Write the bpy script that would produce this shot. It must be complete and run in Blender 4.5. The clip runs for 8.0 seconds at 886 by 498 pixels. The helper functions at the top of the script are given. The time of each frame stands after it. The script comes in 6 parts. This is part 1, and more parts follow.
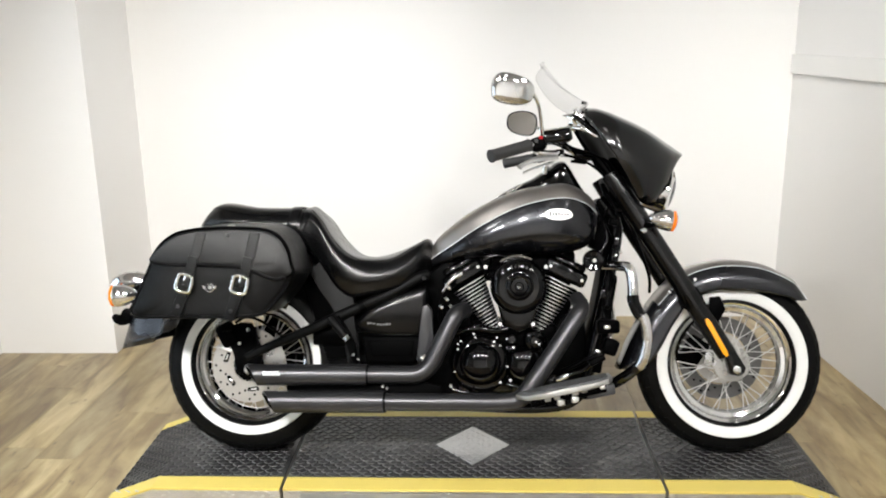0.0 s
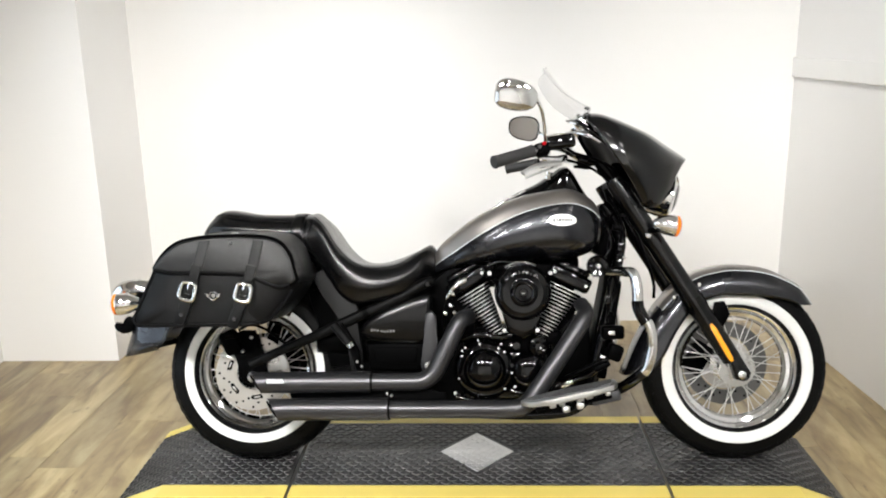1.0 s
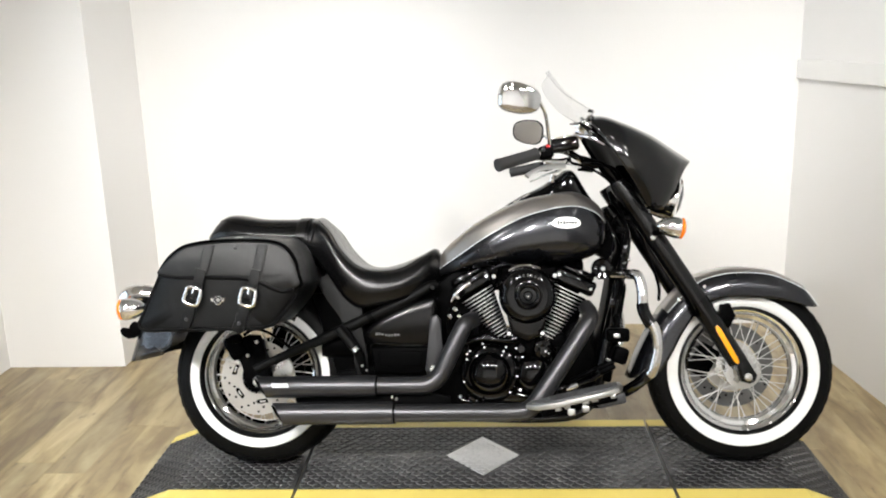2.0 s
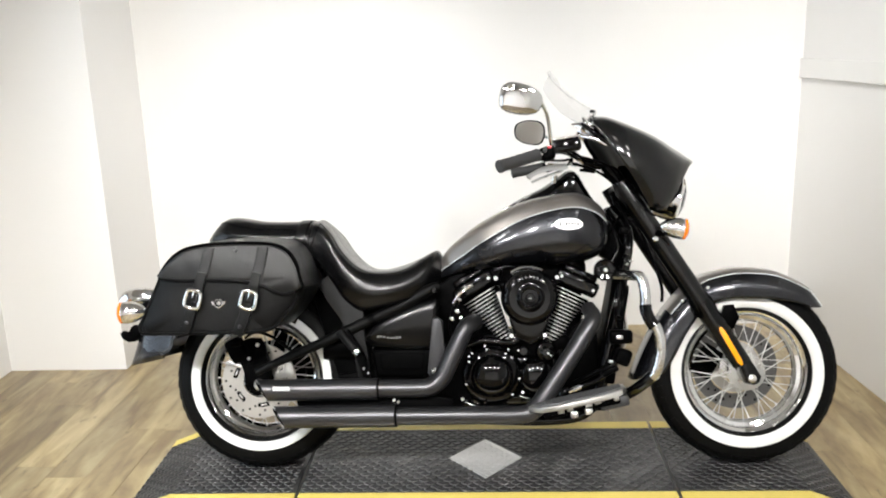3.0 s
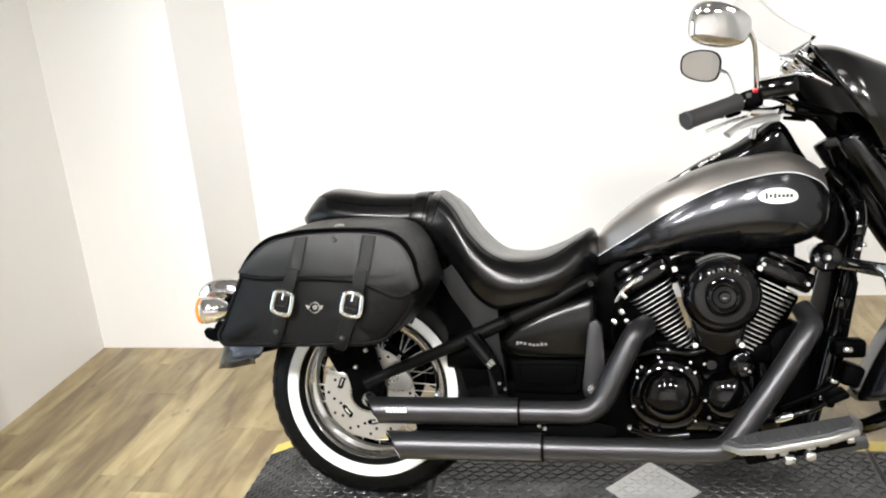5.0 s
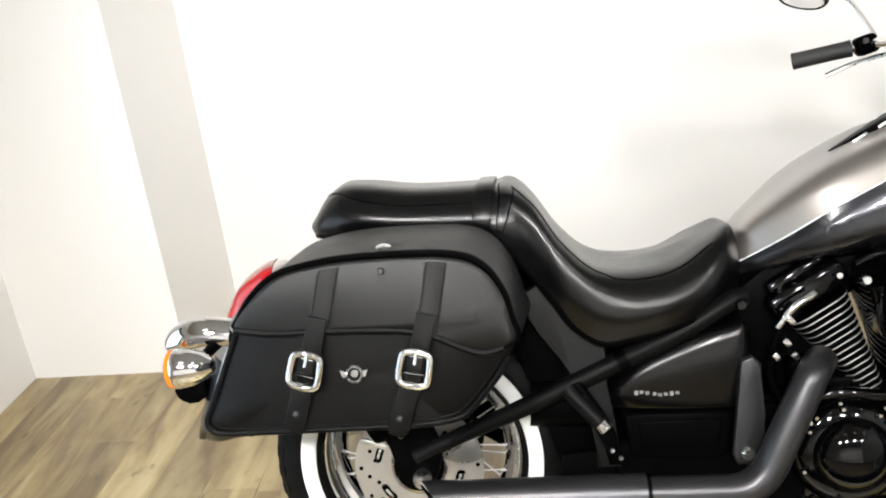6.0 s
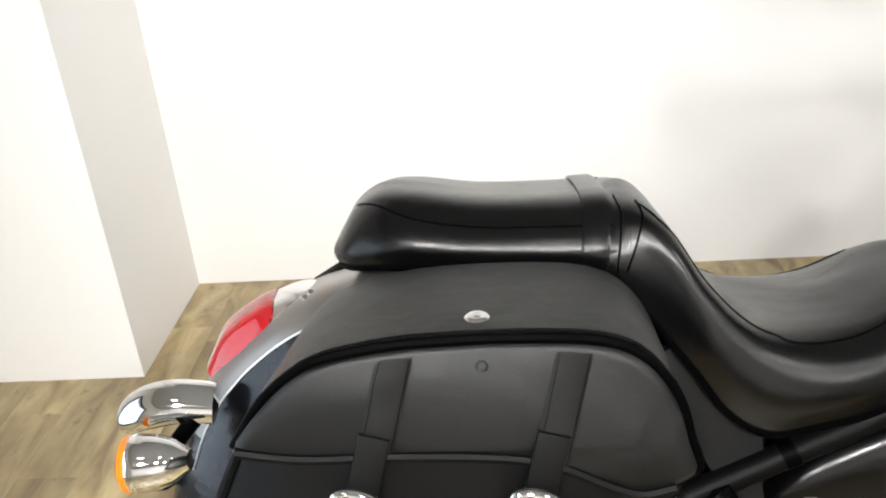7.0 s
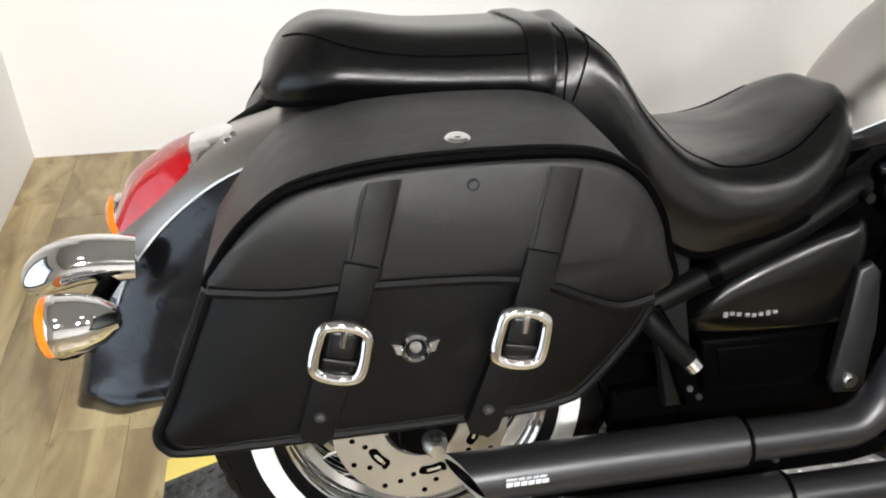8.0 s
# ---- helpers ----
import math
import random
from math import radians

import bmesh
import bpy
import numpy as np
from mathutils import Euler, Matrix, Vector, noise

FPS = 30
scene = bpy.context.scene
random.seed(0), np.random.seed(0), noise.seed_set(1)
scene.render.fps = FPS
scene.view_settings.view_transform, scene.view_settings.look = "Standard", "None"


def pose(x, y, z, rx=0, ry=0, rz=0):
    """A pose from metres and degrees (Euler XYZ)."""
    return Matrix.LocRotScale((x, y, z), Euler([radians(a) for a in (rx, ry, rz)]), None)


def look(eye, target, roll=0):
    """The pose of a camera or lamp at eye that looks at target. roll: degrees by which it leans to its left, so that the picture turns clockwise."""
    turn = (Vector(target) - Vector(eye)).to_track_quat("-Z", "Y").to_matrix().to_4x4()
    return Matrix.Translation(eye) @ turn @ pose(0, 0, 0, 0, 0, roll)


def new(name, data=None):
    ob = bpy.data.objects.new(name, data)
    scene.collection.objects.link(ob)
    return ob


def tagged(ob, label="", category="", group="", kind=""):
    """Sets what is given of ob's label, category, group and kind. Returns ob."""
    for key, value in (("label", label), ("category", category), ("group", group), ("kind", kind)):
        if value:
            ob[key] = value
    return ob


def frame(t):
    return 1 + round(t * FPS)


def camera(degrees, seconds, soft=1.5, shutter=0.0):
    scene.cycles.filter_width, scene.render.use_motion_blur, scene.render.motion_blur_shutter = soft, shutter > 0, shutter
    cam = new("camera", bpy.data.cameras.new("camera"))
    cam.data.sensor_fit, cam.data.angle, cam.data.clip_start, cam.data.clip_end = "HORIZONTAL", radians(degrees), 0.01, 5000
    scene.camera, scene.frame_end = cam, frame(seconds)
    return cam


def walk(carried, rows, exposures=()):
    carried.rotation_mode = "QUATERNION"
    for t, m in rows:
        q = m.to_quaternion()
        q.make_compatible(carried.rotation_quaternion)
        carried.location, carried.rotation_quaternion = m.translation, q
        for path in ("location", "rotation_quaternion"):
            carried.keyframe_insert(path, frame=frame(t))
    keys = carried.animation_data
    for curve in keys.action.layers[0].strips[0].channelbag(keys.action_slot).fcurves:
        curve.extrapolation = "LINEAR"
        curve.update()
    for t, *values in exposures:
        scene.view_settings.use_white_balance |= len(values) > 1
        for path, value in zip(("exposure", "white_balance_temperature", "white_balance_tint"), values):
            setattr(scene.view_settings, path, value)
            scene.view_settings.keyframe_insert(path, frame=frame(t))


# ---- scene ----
cam = camera(56.1, 8.0, 2.0)
PATH = [
    (0, (-0.044, -2.675, 1.433), (-0.123, -0.741, 0.93), -0.8),
    (0.5, (-0.052, -2.672, 1.437), (-0.127, -0.739, 0.931), -0.9),
    (1, (-0.059, -2.666, 1.441), (-0.136, -0.73, 0.946), -1.1),
    (1.5, (-0.053, -2.669, 1.433), (-0.141, -0.73, 0.952), -1.4),
    (3, (-0.051, -2.652, 1.436), (-0.148, -0.714, 0.955), -1.8),
    (3.5, (-0.011, -2.593, 1.453), (-0.166, -0.679, 0.892), -4.7),
    (4, (0.075, -2.497, 1.45), (-0.304, -0.623, 0.865), -2.3),
    (4.3, (0.024, -2.385, 1.44), (-0.457, -0.512, 0.815), -3.0),
    (4.5, (-0.052, -2.291, 1.445), (-0.49, -0.425, 0.876), -2.1),
    (4.7, (-0.125, -2.19, 1.458), (-0.509, -0.308, 0.901), -3.8),
    (5, (-0.204, -2.005, 1.418), (-0.564, -0.142, 0.786), -4.6),
    (5.2, (-0.242, -1.837, 1.396), (-0.651, 0.023, 0.787), -3.0),
    (6.3, (-0.664, -1.194, 1.323), (-0.809, 0.635, 0.529), -5.7),
    (6.5, (-0.696, -1.064, 1.311), (-0.819, 0.773, 0.529), -4.2),
    (7, (-0.793, -0.857, 1.286), (-0.907, 0.924, 0.382), -4.3),
    (7.5, (-0.921, -0.843, 1.281), (-0.767, 0.881, 0.278), -2.3),
    (8, (-0.945, -0.845, 1.223), (-0.656, 0.76, 0.065), 0.7),
]
EXPOSURES = [(0, -0.68), (1, -0.62), (1.5, -0.58), (3, -0.53), (4, -0.38), (5, -0.40), (6.5, -0.50), (7.3, -0.52), (8, -0.63)]
walk(cam, [(t, look(eye, target, roll)) for t, eye, target, roll in PATH], EXPOSURES)

from mathutils.bvhtree import BVHTree

# ---- world, lights, exposure ----
world = bpy.data.worlds.new("world")
scene.world = world
world.use_nodes = True
world.node_tree.nodes["Background"].inputs["Color"].default_value = (0.9, 0.95, 1.0, 1)
world.node_tree.nodes["Background"].inputs["Strength"].default_value = 1.1

CEILING, FLOOR = 2.75, -0.065
LEFT, RIGHT, BACK, FRONT = -2.380, 1.577, 1.625, -5.2
# rows of spotlights under the ceiling: at the wall of the bay, at the floor and the motorcycle, and an added fill row
# into the room behind
LAMPS = [((x, -1.25, CEILING - 0.20), (aim, BACK, 1.0)) for x, aim in ((-1.45, 0.75), (-0.5, -0.95), (0.45, 1.5), (1.4, -2.0))]
LAMPS += [((x, -2.7, CEILING - 0.20), (x * 1.0, 0.1, 0.0)) for x in (-1.45, -0.5, 0.45, 1.4)]
# unseen fill, added to brighten the room that chrome and gloss reflect
LAMPS += [((x, -3.0, CEILING - 0.20), (x, -5.0, 1.1)) for x in (-1.2, 0.0, 1.2)]
POWER = [5.5, 6.2, 7.2, 7.6] + [29.0, 18.0, 11.0, 16.0] + [36.0] * 3
SPREAD = [52] * 4 + [72] * 4 + [75] * 3
for (eye, aim), power, spread in zip(LAMPS, POWER, SPREAD):
    lamp = bpy.data.lights.new("spotlight_lamp", "AREA")
    lamp.shape, lamp.size = "DISK", 0.24
    lamp.energy, lamp.color, lamp.spread = power, (1.0, 0.985, 0.96), radians(spread)
    new("spotlight_lamp", lamp).matrix_world = look(eye, aim) @ Matrix.Translation((0, 0, -0.012))

# daylight through the window in the side wall
WIN_Y0, WIN_Y1, WIN_Z0, WIN_Z1 = -1.82, 0.20, 0.125, 1.86
sky = bpy.data.lights.new("window_daylight", "AREA")
sky.shape, sky.size, sky.size_y = "RECTANGLE", WIN_Z1 - WIN_Z0 - 0.1, WIN_Y1 - WIN_Y0 - 0.1
sky.energy, sky.color = 36.0, (0.72, 0.86, 1.0)
new("window_daylight", sky).matrix_world = look((-2.47, (WIN_Y0 + WIN_Y1) / 2, (WIN_Z0 + WIN_Z1) / 2), (0, (WIN_Y0 + WIN_Y1) / 2, (WIN_Z0 + WIN_Z1) / 2), 90)


# ---- materials ----
def material(name, color, rough=0.5, metal=0.0, coat=0.0, vary=0.12, scale=8.0, bump=0.0, fine=160.0, spec=0.5, island=0.0, coat_rough=0.04, crease=0.0):
    """A surface with broad stains, fine grain and relief at real size."""
    m = bpy.data.materials.new(name)
    m.use_nodes = True
    n, l = m.node_tree.nodes, m.node_tree.links
    p = n["Principled BSDF"]
    p.inputs["Metallic"].default_value = metal
    p.inputs["Coat Weight"].default_value = coat
    p.inputs["Coat Roughness"].default_value = coat_rough
    p.inputs["Specular IOR Level"].default_value = spec
    co = n.new("ShaderNodeTexCoord")
    big, small = n.new("ShaderNodeTexNoise"), n.new("ShaderNodeTexNoise")
    big.inputs["Scale"].default_value, small.inputs["Scale"].default_value = scale, fine
    big.inputs["Detail"].default_value, small.inputs["Detail"].default_value = 4, 3
    l.new(co.outputs["Object"], big.inputs["Vector"])
    l.new(co.outputs["Object"], small.inputs["Vector"])
    mix = n.new("ShaderNodeMix")
    mix.data_type = "RGBA"
    mix.inputs[6].default_value = (*[c * (1 - vary) for c in color], 1)
    mix.inputs[7].default_value = (*[min(1, c * (1 + vary)) for c in color], 1)
    add = n.new("ShaderNodeMath")
    add.operation = "MULTIPLY_ADD"
    add.inputs[1].default_value = 0.3
    l.new(small.outputs["Fac"], add.inputs[0])
    sub = n.new("ShaderNodeMath")
    sub.operation = "MULTIPLY"
    sub.inputs[1].default_value = 0.7
    l.new(big.outputs["Fac"], sub.inputs[0])
    l.new(sub.outputs[0], add.inputs[2])
    l.new(add.outputs[0], mix.inputs[0])
    last = mix.outputs[2]
    if island:
        info = n.new("ShaderNodeObjectInfo")
        hsv = n.new("ShaderNodeHueSaturation")
        r = n.new("ShaderNodeMapRange")
        r.inputs[3].default_value, r.inputs[4].default_value = 1 - island, 1 + island
        l.new(info.outputs["Random"], r.inputs[0])
        l.new(r.outputs[0], hsv.inputs["Value"])
        l.new(last, hsv.inputs["Color"])
        last = hsv.outputs[0]
    l.new(last, p.inputs["Base Color"])
    rr = n.new("ShaderNodeMapRange")
    rr.inputs[3].default_value, rr.inputs[4].default_value = max(0, rough * 0.8), min(1, rough * 1.2)
    l.new(big.outputs["Fac"], rr.inputs[0])
    l.new(rr.outputs[0], p.inputs["Roughness"])
    if bump:
        b = n.new("ShaderNodeBump")
        b.inputs["Strength"].default_value, b.inputs["Distance"].default_value = min(1, bump), 0.002
        l.new(small.outputs["Fac"], b.inputs["Height"])
        l.new(b.outputs[0], p.inputs["Normal"])
        if crease:
            # soft sags and folds under the fine grain
            fold, wide = n.new("ShaderNodeBump"), n.new("ShaderNodeTexNoise")
            wide.inputs["Scale"].default_value, wide.inputs["Detail"].default_value, wide.inputs["Distortion"].default_value = scale * 1.6, 2, 0.6
            l.new(co.outputs["Object"], wide.inputs["Vector"])
            fold.inputs["Strength"].default_value, fold.inputs["Distance"].default_value = crease, 0.012
            l.new(wide.outputs["Fac"], fold.inputs["Height"])
            l.new(fold.outputs[0], b.inputs["Normal"])
    return m


def clear(name, color, rough=0.02, trans=1.0, ior=1.45, alpha=1.0):
    m = bpy.data.materials.new(name)
    m.use_nodes = True
    p = m.node_tree.nodes["Principled BSDF"]
    p.inputs["Base Color"].default_value = (*color, 1)
    p.inputs["Roughness"].default_value = rough
    p.inputs["Transmission Weight"].default_value = trans
    p.inputs["IOR"].default_value = ior
    p.inputs["Alpha"].default_value = alpha
    return m


def plank_wood(name):
    """Pale oak boards: long grain along y, knots, a tone of its own for each board."""
    m = bpy.data.materials.new(name)
    m.use_nodes = True
    n, l = m.node_tree.nodes, m.node_tree.links
    p = n["Principled BSDF"]
    co, info = n.new("ShaderNodeTexCoord"), n.new("ShaderNodeObjectInfo")
    off = n.new("ShaderNodeVectorMath")
    off.operation = "MULTIPLY_ADD"
    off.inputs[1].default_value = (37.0, 53.0, 19.0)
    l.new(info.outputs["Random"], off.inputs[0])
    l.new(co.outputs["Object"], off.inputs[2])
    mp = n.new("ShaderNodeMapping")
    mp.inputs["Scale"].default_value = (9, 1.5, 1)
    l.new(off.outputs[0], mp.inputs["Vector"])
    g1, g2 = n.new("ShaderNodeTexNoise"), n.new("ShaderNodeTexNoise")
    g1.inputs["Scale"].default_value, g1.inputs["Detail"].default_value, g1.inputs["Distortion"].default_value = 1.6, 6, 0.9
    g2.inputs["Scale"].default_value, g2.inputs["Detail"].default_value = 9.0, 4
    l.new(mp.outputs[0], g1.inputs["Vector"])
    l.new(mp.outputs[0], g2.inputs["Vector"])
    ramp = n.new("ShaderNodeValToRGB")
    ramp.color_ramp.elements[0].position, ramp.color_ramp.elements[0].color = 0.30, (0.180, 0.124, 0.058, 1)
    ramp.color_ramp.elements[1].position, ramp.color_ramp.elements[1].color = 0.72, (0.480, 0.392, 0.218, 1)
    e = ramp.color_ramp.elements.new(0.5)
    e.color = (0.355, 0.272, 0.134, 1)
    l.new(g1.outputs["Fac"], ramp.inputs[0])
    hsv = n.new("ShaderNodeHueSaturation")
    r = n.new("ShaderNodeMapRange")
    r.inputs[3].default_value, r.inputs[4].default_value = 0.78, 1.14
    l.new(info.outputs["Random"], r.inputs[0])
    l.new(r.outputs[0], hsv.inputs["Value"])
    l.new(ramp.outputs[0], hsv.inputs["Color"])
    l.new(hsv.outputs[0], p.inputs["Base Color"])
    p.inputs["Roughness"].default_value = 0.29
    p.inputs["Specular IOR Level"].default_value = 0.65
    b = n.new("ShaderNodeBump")
    b.inputs["Strength"].default_value, b.inputs["Distance"].default_value = 0.25, 0.001
    l.new(g2.outputs["Fac"], b.inputs["Height"])
    l.new(b.outputs[0], p.inputs["Normal"])
    return m


def glow(name, color, strength):
    m = bpy.data.materials.new(name)
    m.use_nodes = True
    p = m.node_tree.nodes["Principled BSDF"]
    p.inputs["Base Color"].default_value = (*color, 1)
    p.inputs["Emission Color"].default_value = (*color, 1)
    p.inputs["Emission Strength"].default_value = strength
    return m


def soil(m, colour, scale, low, high, amount, stretch=(1, 1, 1)):
    """Dust or stains in patches of their own over a finished material."""
    n, l = m.node_tree.nodes, m.node_tree.links
    p = n["Principled BSDF"]
    under = p.inputs["Base Color"].links[0].from_socket
    mp = n.new("ShaderNodeMapping")
    mp.inputs["Scale"].default_value = stretch
    noise, ramp = n.new("ShaderNodeTexNoise"), n.new("ShaderNodeMapRange")
    noise.inputs["Scale"].default_value, noise.inputs["Detail"].default_value, noise.inputs["Roughness"].default_value = scale, 6, 0.62
    ramp.inputs[1].default_value, ramp.inputs[2].default_value, ramp.inputs[3].default_value, ramp.inputs[4].default_value = low, high, 0, amount
    mix = n.new("ShaderNodeMix")
    mix.data_type = "RGBA"
    geo = n.new("ShaderNodeNewGeometry")
    l.new(geo.outputs["Position"], mp.inputs["Vector"])
    l.new(mp.outputs[0], noise.inputs["Vector"])
    l.new(noise.outputs["Fac"], ramp.inputs[0])
    l.new(ramp.outputs[0], mix.inputs[0])
    l.new(under, mix.inputs[6])
    mix.inputs[7].default_value = (*colour, 1)
    l.new(mix.outputs[2], p.inputs["Base Color"])
    return m


WALL = material("wall_paint", (0.80, 0.788, 0.77), 0.6, vary=0.025, scale=1.3, bump=0.12, fine=220)
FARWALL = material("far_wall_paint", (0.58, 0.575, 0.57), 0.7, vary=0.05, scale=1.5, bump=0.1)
# grey instead of white, so the unseen ceiling reflects less in the motorcycle
CEIL = material("ceiling_dimmed", (0.42, 0.415, 0.405), 0.8, vary=0.04, scale=2, bump=0.2)
TRIM = material("trim_paint", (0.80, 0.79, 0.77), 0.45, vary=0.03, scale=4, bump=0.05)
WOOD = soil(soil(plank_wood("oak_plank"), (0.150, 0.098, 0.046), 4.4, 0.44, 0.70, 0.72, (1.5, 0.7, 1.0)), (0.070, 0.040, 0.020), 13.0, 0.62, 0.74, 0.8, (1.5, 0.8, 1.0))
SUBFLOOR = material("subfloor", (0.10, 0.07, 0.045), 0.8, vary=0.2)
DARKWOOD = material("dark_stained_wood", (0.022, 0.016, 0.012), 0.55, vary=0.5, scale=18, bump=0.4, fine=90)
MAT = soil(material("black_rubber_tread", (0.013, 0.013, 0.0135), 0.33, vary=0.5, scale=5, bump=0.35, fine=120, spec=0.62), (0.13, 0.13, 0.127), 7.0, 0.50, 0.80, 0.6)
YELLOW = material("yellow_safety_paint", (0.68, 0.54, 0.13), 0.45, vary=0.14, scale=7, bump=0.2)
PLATE = material("aluminium_tread_plate", (0.60, 0.60, 0.60), 0.38, metal=0.85, vary=0.16, scale=9, bump=0.15)
STEEL = material("dark_steel", (0.05, 0.05, 0.052), 0.5, metal=0.6, vary=0.25)
PAINT = material("graphite_metallic_paint", (0.019, 0.0197, 0.0235), 0.27, metal=0.85, coat=0.8, coat_rough=0.15, spec=0.3, vary=0.10, scale=5, fine=900)
SILVER = material("titanium_metallic_paint", (0.30, 0.278, 0.262), 0.33, metal=0.85, coat=0.4, coat_rough=0.20, vary=0.08, scale=5, fine=900)
BADGE = material("brushed_badge", (0.56, 0.56, 0.55), 0.35, metal=0.5, vary=0.08, scale=40)
LETTER = material("pale_lettering", (0.18, 0.18, 0.18), 0.5, vary=0.08, scale=40)
STRIPE = material("pinstripe", (0.72, 0.75, 0.78), 0.3, vary=0.03)
CHROME = material("chrome", (0.86, 0.86, 0.86), 0.045, metal=1.0, vary=0.03)
SPOKE = material("polished_spoke_steel", (0.60, 0.60, 0.59), 0.48, metal=0.35, vary=0.05, scale=60)
GUARD = material("speckled_chrome", (0.80, 0.80, 0.80), 0.12, metal=1.0, vary=0.05, scale=30, bump=0.9, fine=70)
RIM = material("chromed_rim", (0.90, 0.90, 0.90), 0.06, metal=1.0, vary=0.03)
BOARD = material("worn_board_alloy", (0.44, 0.44, 0.43), 0.40, metal=0.9, vary=0.25, scale=25, bump=0.15)
ALLOY = material("brushed_alloy", (0.62, 0.62, 0.60), 0.28, metal=1.0, vary=0.12, scale=30)
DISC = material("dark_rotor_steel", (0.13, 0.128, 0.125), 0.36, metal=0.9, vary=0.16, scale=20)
FINEDGE = material("polished_fin_edge", (0.62, 0.62, 0.61), 0.34, metal=0.85, vary=0.08, scale=30)
POLISHED = material("polished_alloy", (0.66, 0.66, 0.65), 0.34, metal=0.9, vary=0.06, scale=20)
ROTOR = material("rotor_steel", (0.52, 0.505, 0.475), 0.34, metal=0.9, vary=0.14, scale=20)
SATIN = material("satin_black_exhaust", (0.056, 0.056, 0.059), 0.34, metal=0.8, vary=0.2, scale=9, bump=0.05, spec=0.42)
FAIRING = material("fairing_gloss_black", (0.003, 0.003, 0.0032), 0.13, coat=0.0, spec=0.58, vary=0.15)
COVER_BLACK = material("semi_gloss_black", (0.0016, 0.0016, 0.0018), 0.24, vary=0.2, scale=9, bump=0.04, spec=0.34)
GLOSS = material("gloss_black", (0.0008, 0.0008, 0.0009), 0.07, coat=0.0, spec=0.32, vary=0.2)
BLACK = material("matt_black", (0.0009, 0.0009, 0.0010), 0.45, vary=0.3, bump=0.15, spec=0.02)
LEATHER = material("black_leather", (0.0018, 0.0018, 0.0018), 0.42, vary=0.6, scale=9, bump=0.30, fine=900, spec=0.17, crease=0.25)
LIDHIDE = material("smooth_black_leather", (0.0024, 0.0024, 0.0025), 0.40, vary=0.5, scale=9, bump=0.28, fine=900, spec=0.42, crease=0.22)
FRAMEBLACK = material("powder_coated_frame", (0.0060, 0.0060, 0.0063), 0.5, vary=0.25, scale=12, bump=0.1, spec=0.18)
PIPING = material("black_vinyl_piping", (0.0022, 0.0022, 0.0024), 0.50, vary=0.4, scale=20, bump=0.15, fine=500, spec=0.09)
VINYL = material("black_seat_vinyl", (0.0016, 0.0016, 0.0018), 0.25, vary=0.25, scale=6, bump=0.14, fine=420, spec=0.38, crease=0.22)
TYRE = material("tyre_rubber", (0.0022, 0.0022, 0.0022), 0.5, vary=0.25, bump=0.2, spec=0.10)
WHITEWALL = material("whitewall_rubber", (0.74, 0.745, 0.73), 0.55, vary=0.06, scale=14)
BOARDMAT = material("board_rubber", (0.070, 0.070, 0.071), 0.55, vary=0.3, scale=30, bump=0.3, fine=260)
FOAM = material("grip_rubber", (0.021, 0.021, 0.0215), 0.6, vary=0.2, bump=0.4, fine=300)
AMBER = material("amber_lens", (0.90, 0.20, 0.01), 0.15, coat=0.6, vary=0.06, scale=30)
REFLECTOR = material("amber_reflector", (0.95, 0.36, 0.005), 0.25, coat=0.5, vary=0.10, scale=60)
REDLENS = material("red_lens", (0.34, 0.004, 0.008), 0.12, coat=0.8, vary=0.12, scale=30)
CLEARLENS = clear("clear_lens", (0.95, 0.96, 0.97))
SCREEN = clear("clear_acrylic", (0.50, 0.50, 0.51), 0.03, 0.0, 1.3, 0.11)
MIRRORGLASS = material("mirror_glass", (0.62, 0.61, 0.60), 0.02, metal=1.0, vary=0.01)
LIGHTPANEL = glow("light_diffuser", (1.0, 0.97, 0.93), 9.0)


# ---- mesh helpers ----
def part(name, bm, mat, parent=None, label="", sharp=38, smooth=True):
    me = bpy.data.meshes.new(name)
    bmesh.ops.recalc_face_normals(bm, faces=bm.faces)
    for f in bm.faces:
        f.smooth = smooth
    bm.to_mesh(me)
    bm.free()
    if smooth:
        me.set_sharp_from_angle(angle=radians(sharp))
    for one in (mat if isinstance(mat, (list, tuple)) else [mat]):
        me.materials.append(one)
    ob = new(name, me)
    ob.parent = parent
    return tagged(ob, label)


def again(ob, m, parent=None):
    """The same mesh once more, at the pose m."""
    o = ob.copy()
    scene.collection.objects.link(o)
    o.parent = parent or ob.parent
    o.matrix_basis = m
    return o


def catmull(pts, k, closed=False):
    """A smooth line through the points, k steps to each stretch."""
    pts = [Vector(p) for p in pts]
    n, out = len(pts), []
    for i in range(n if closed else n - 1):
        if closed:
            a, b, c, d = pts[i - 1], pts[i], pts[(i + 1) % n], pts[(i + 2) % n]
        else:
            b, c = pts[i], pts[i + 1]
            a = pts[i - 1] if i else b * 2 - c
            d = pts[i + 2] if i + 2 < n else c * 2 - b
        for j in range(k):
            t = j / k
            out.append(0.5 * (2 * b + (c - a) * t + (2 * a - 5 * b + 4 * c - d) * t * t + (3 * b - a - 3 * c + d) * t ** 3))
    if not closed:
        out.append(pts[-1])
    return out


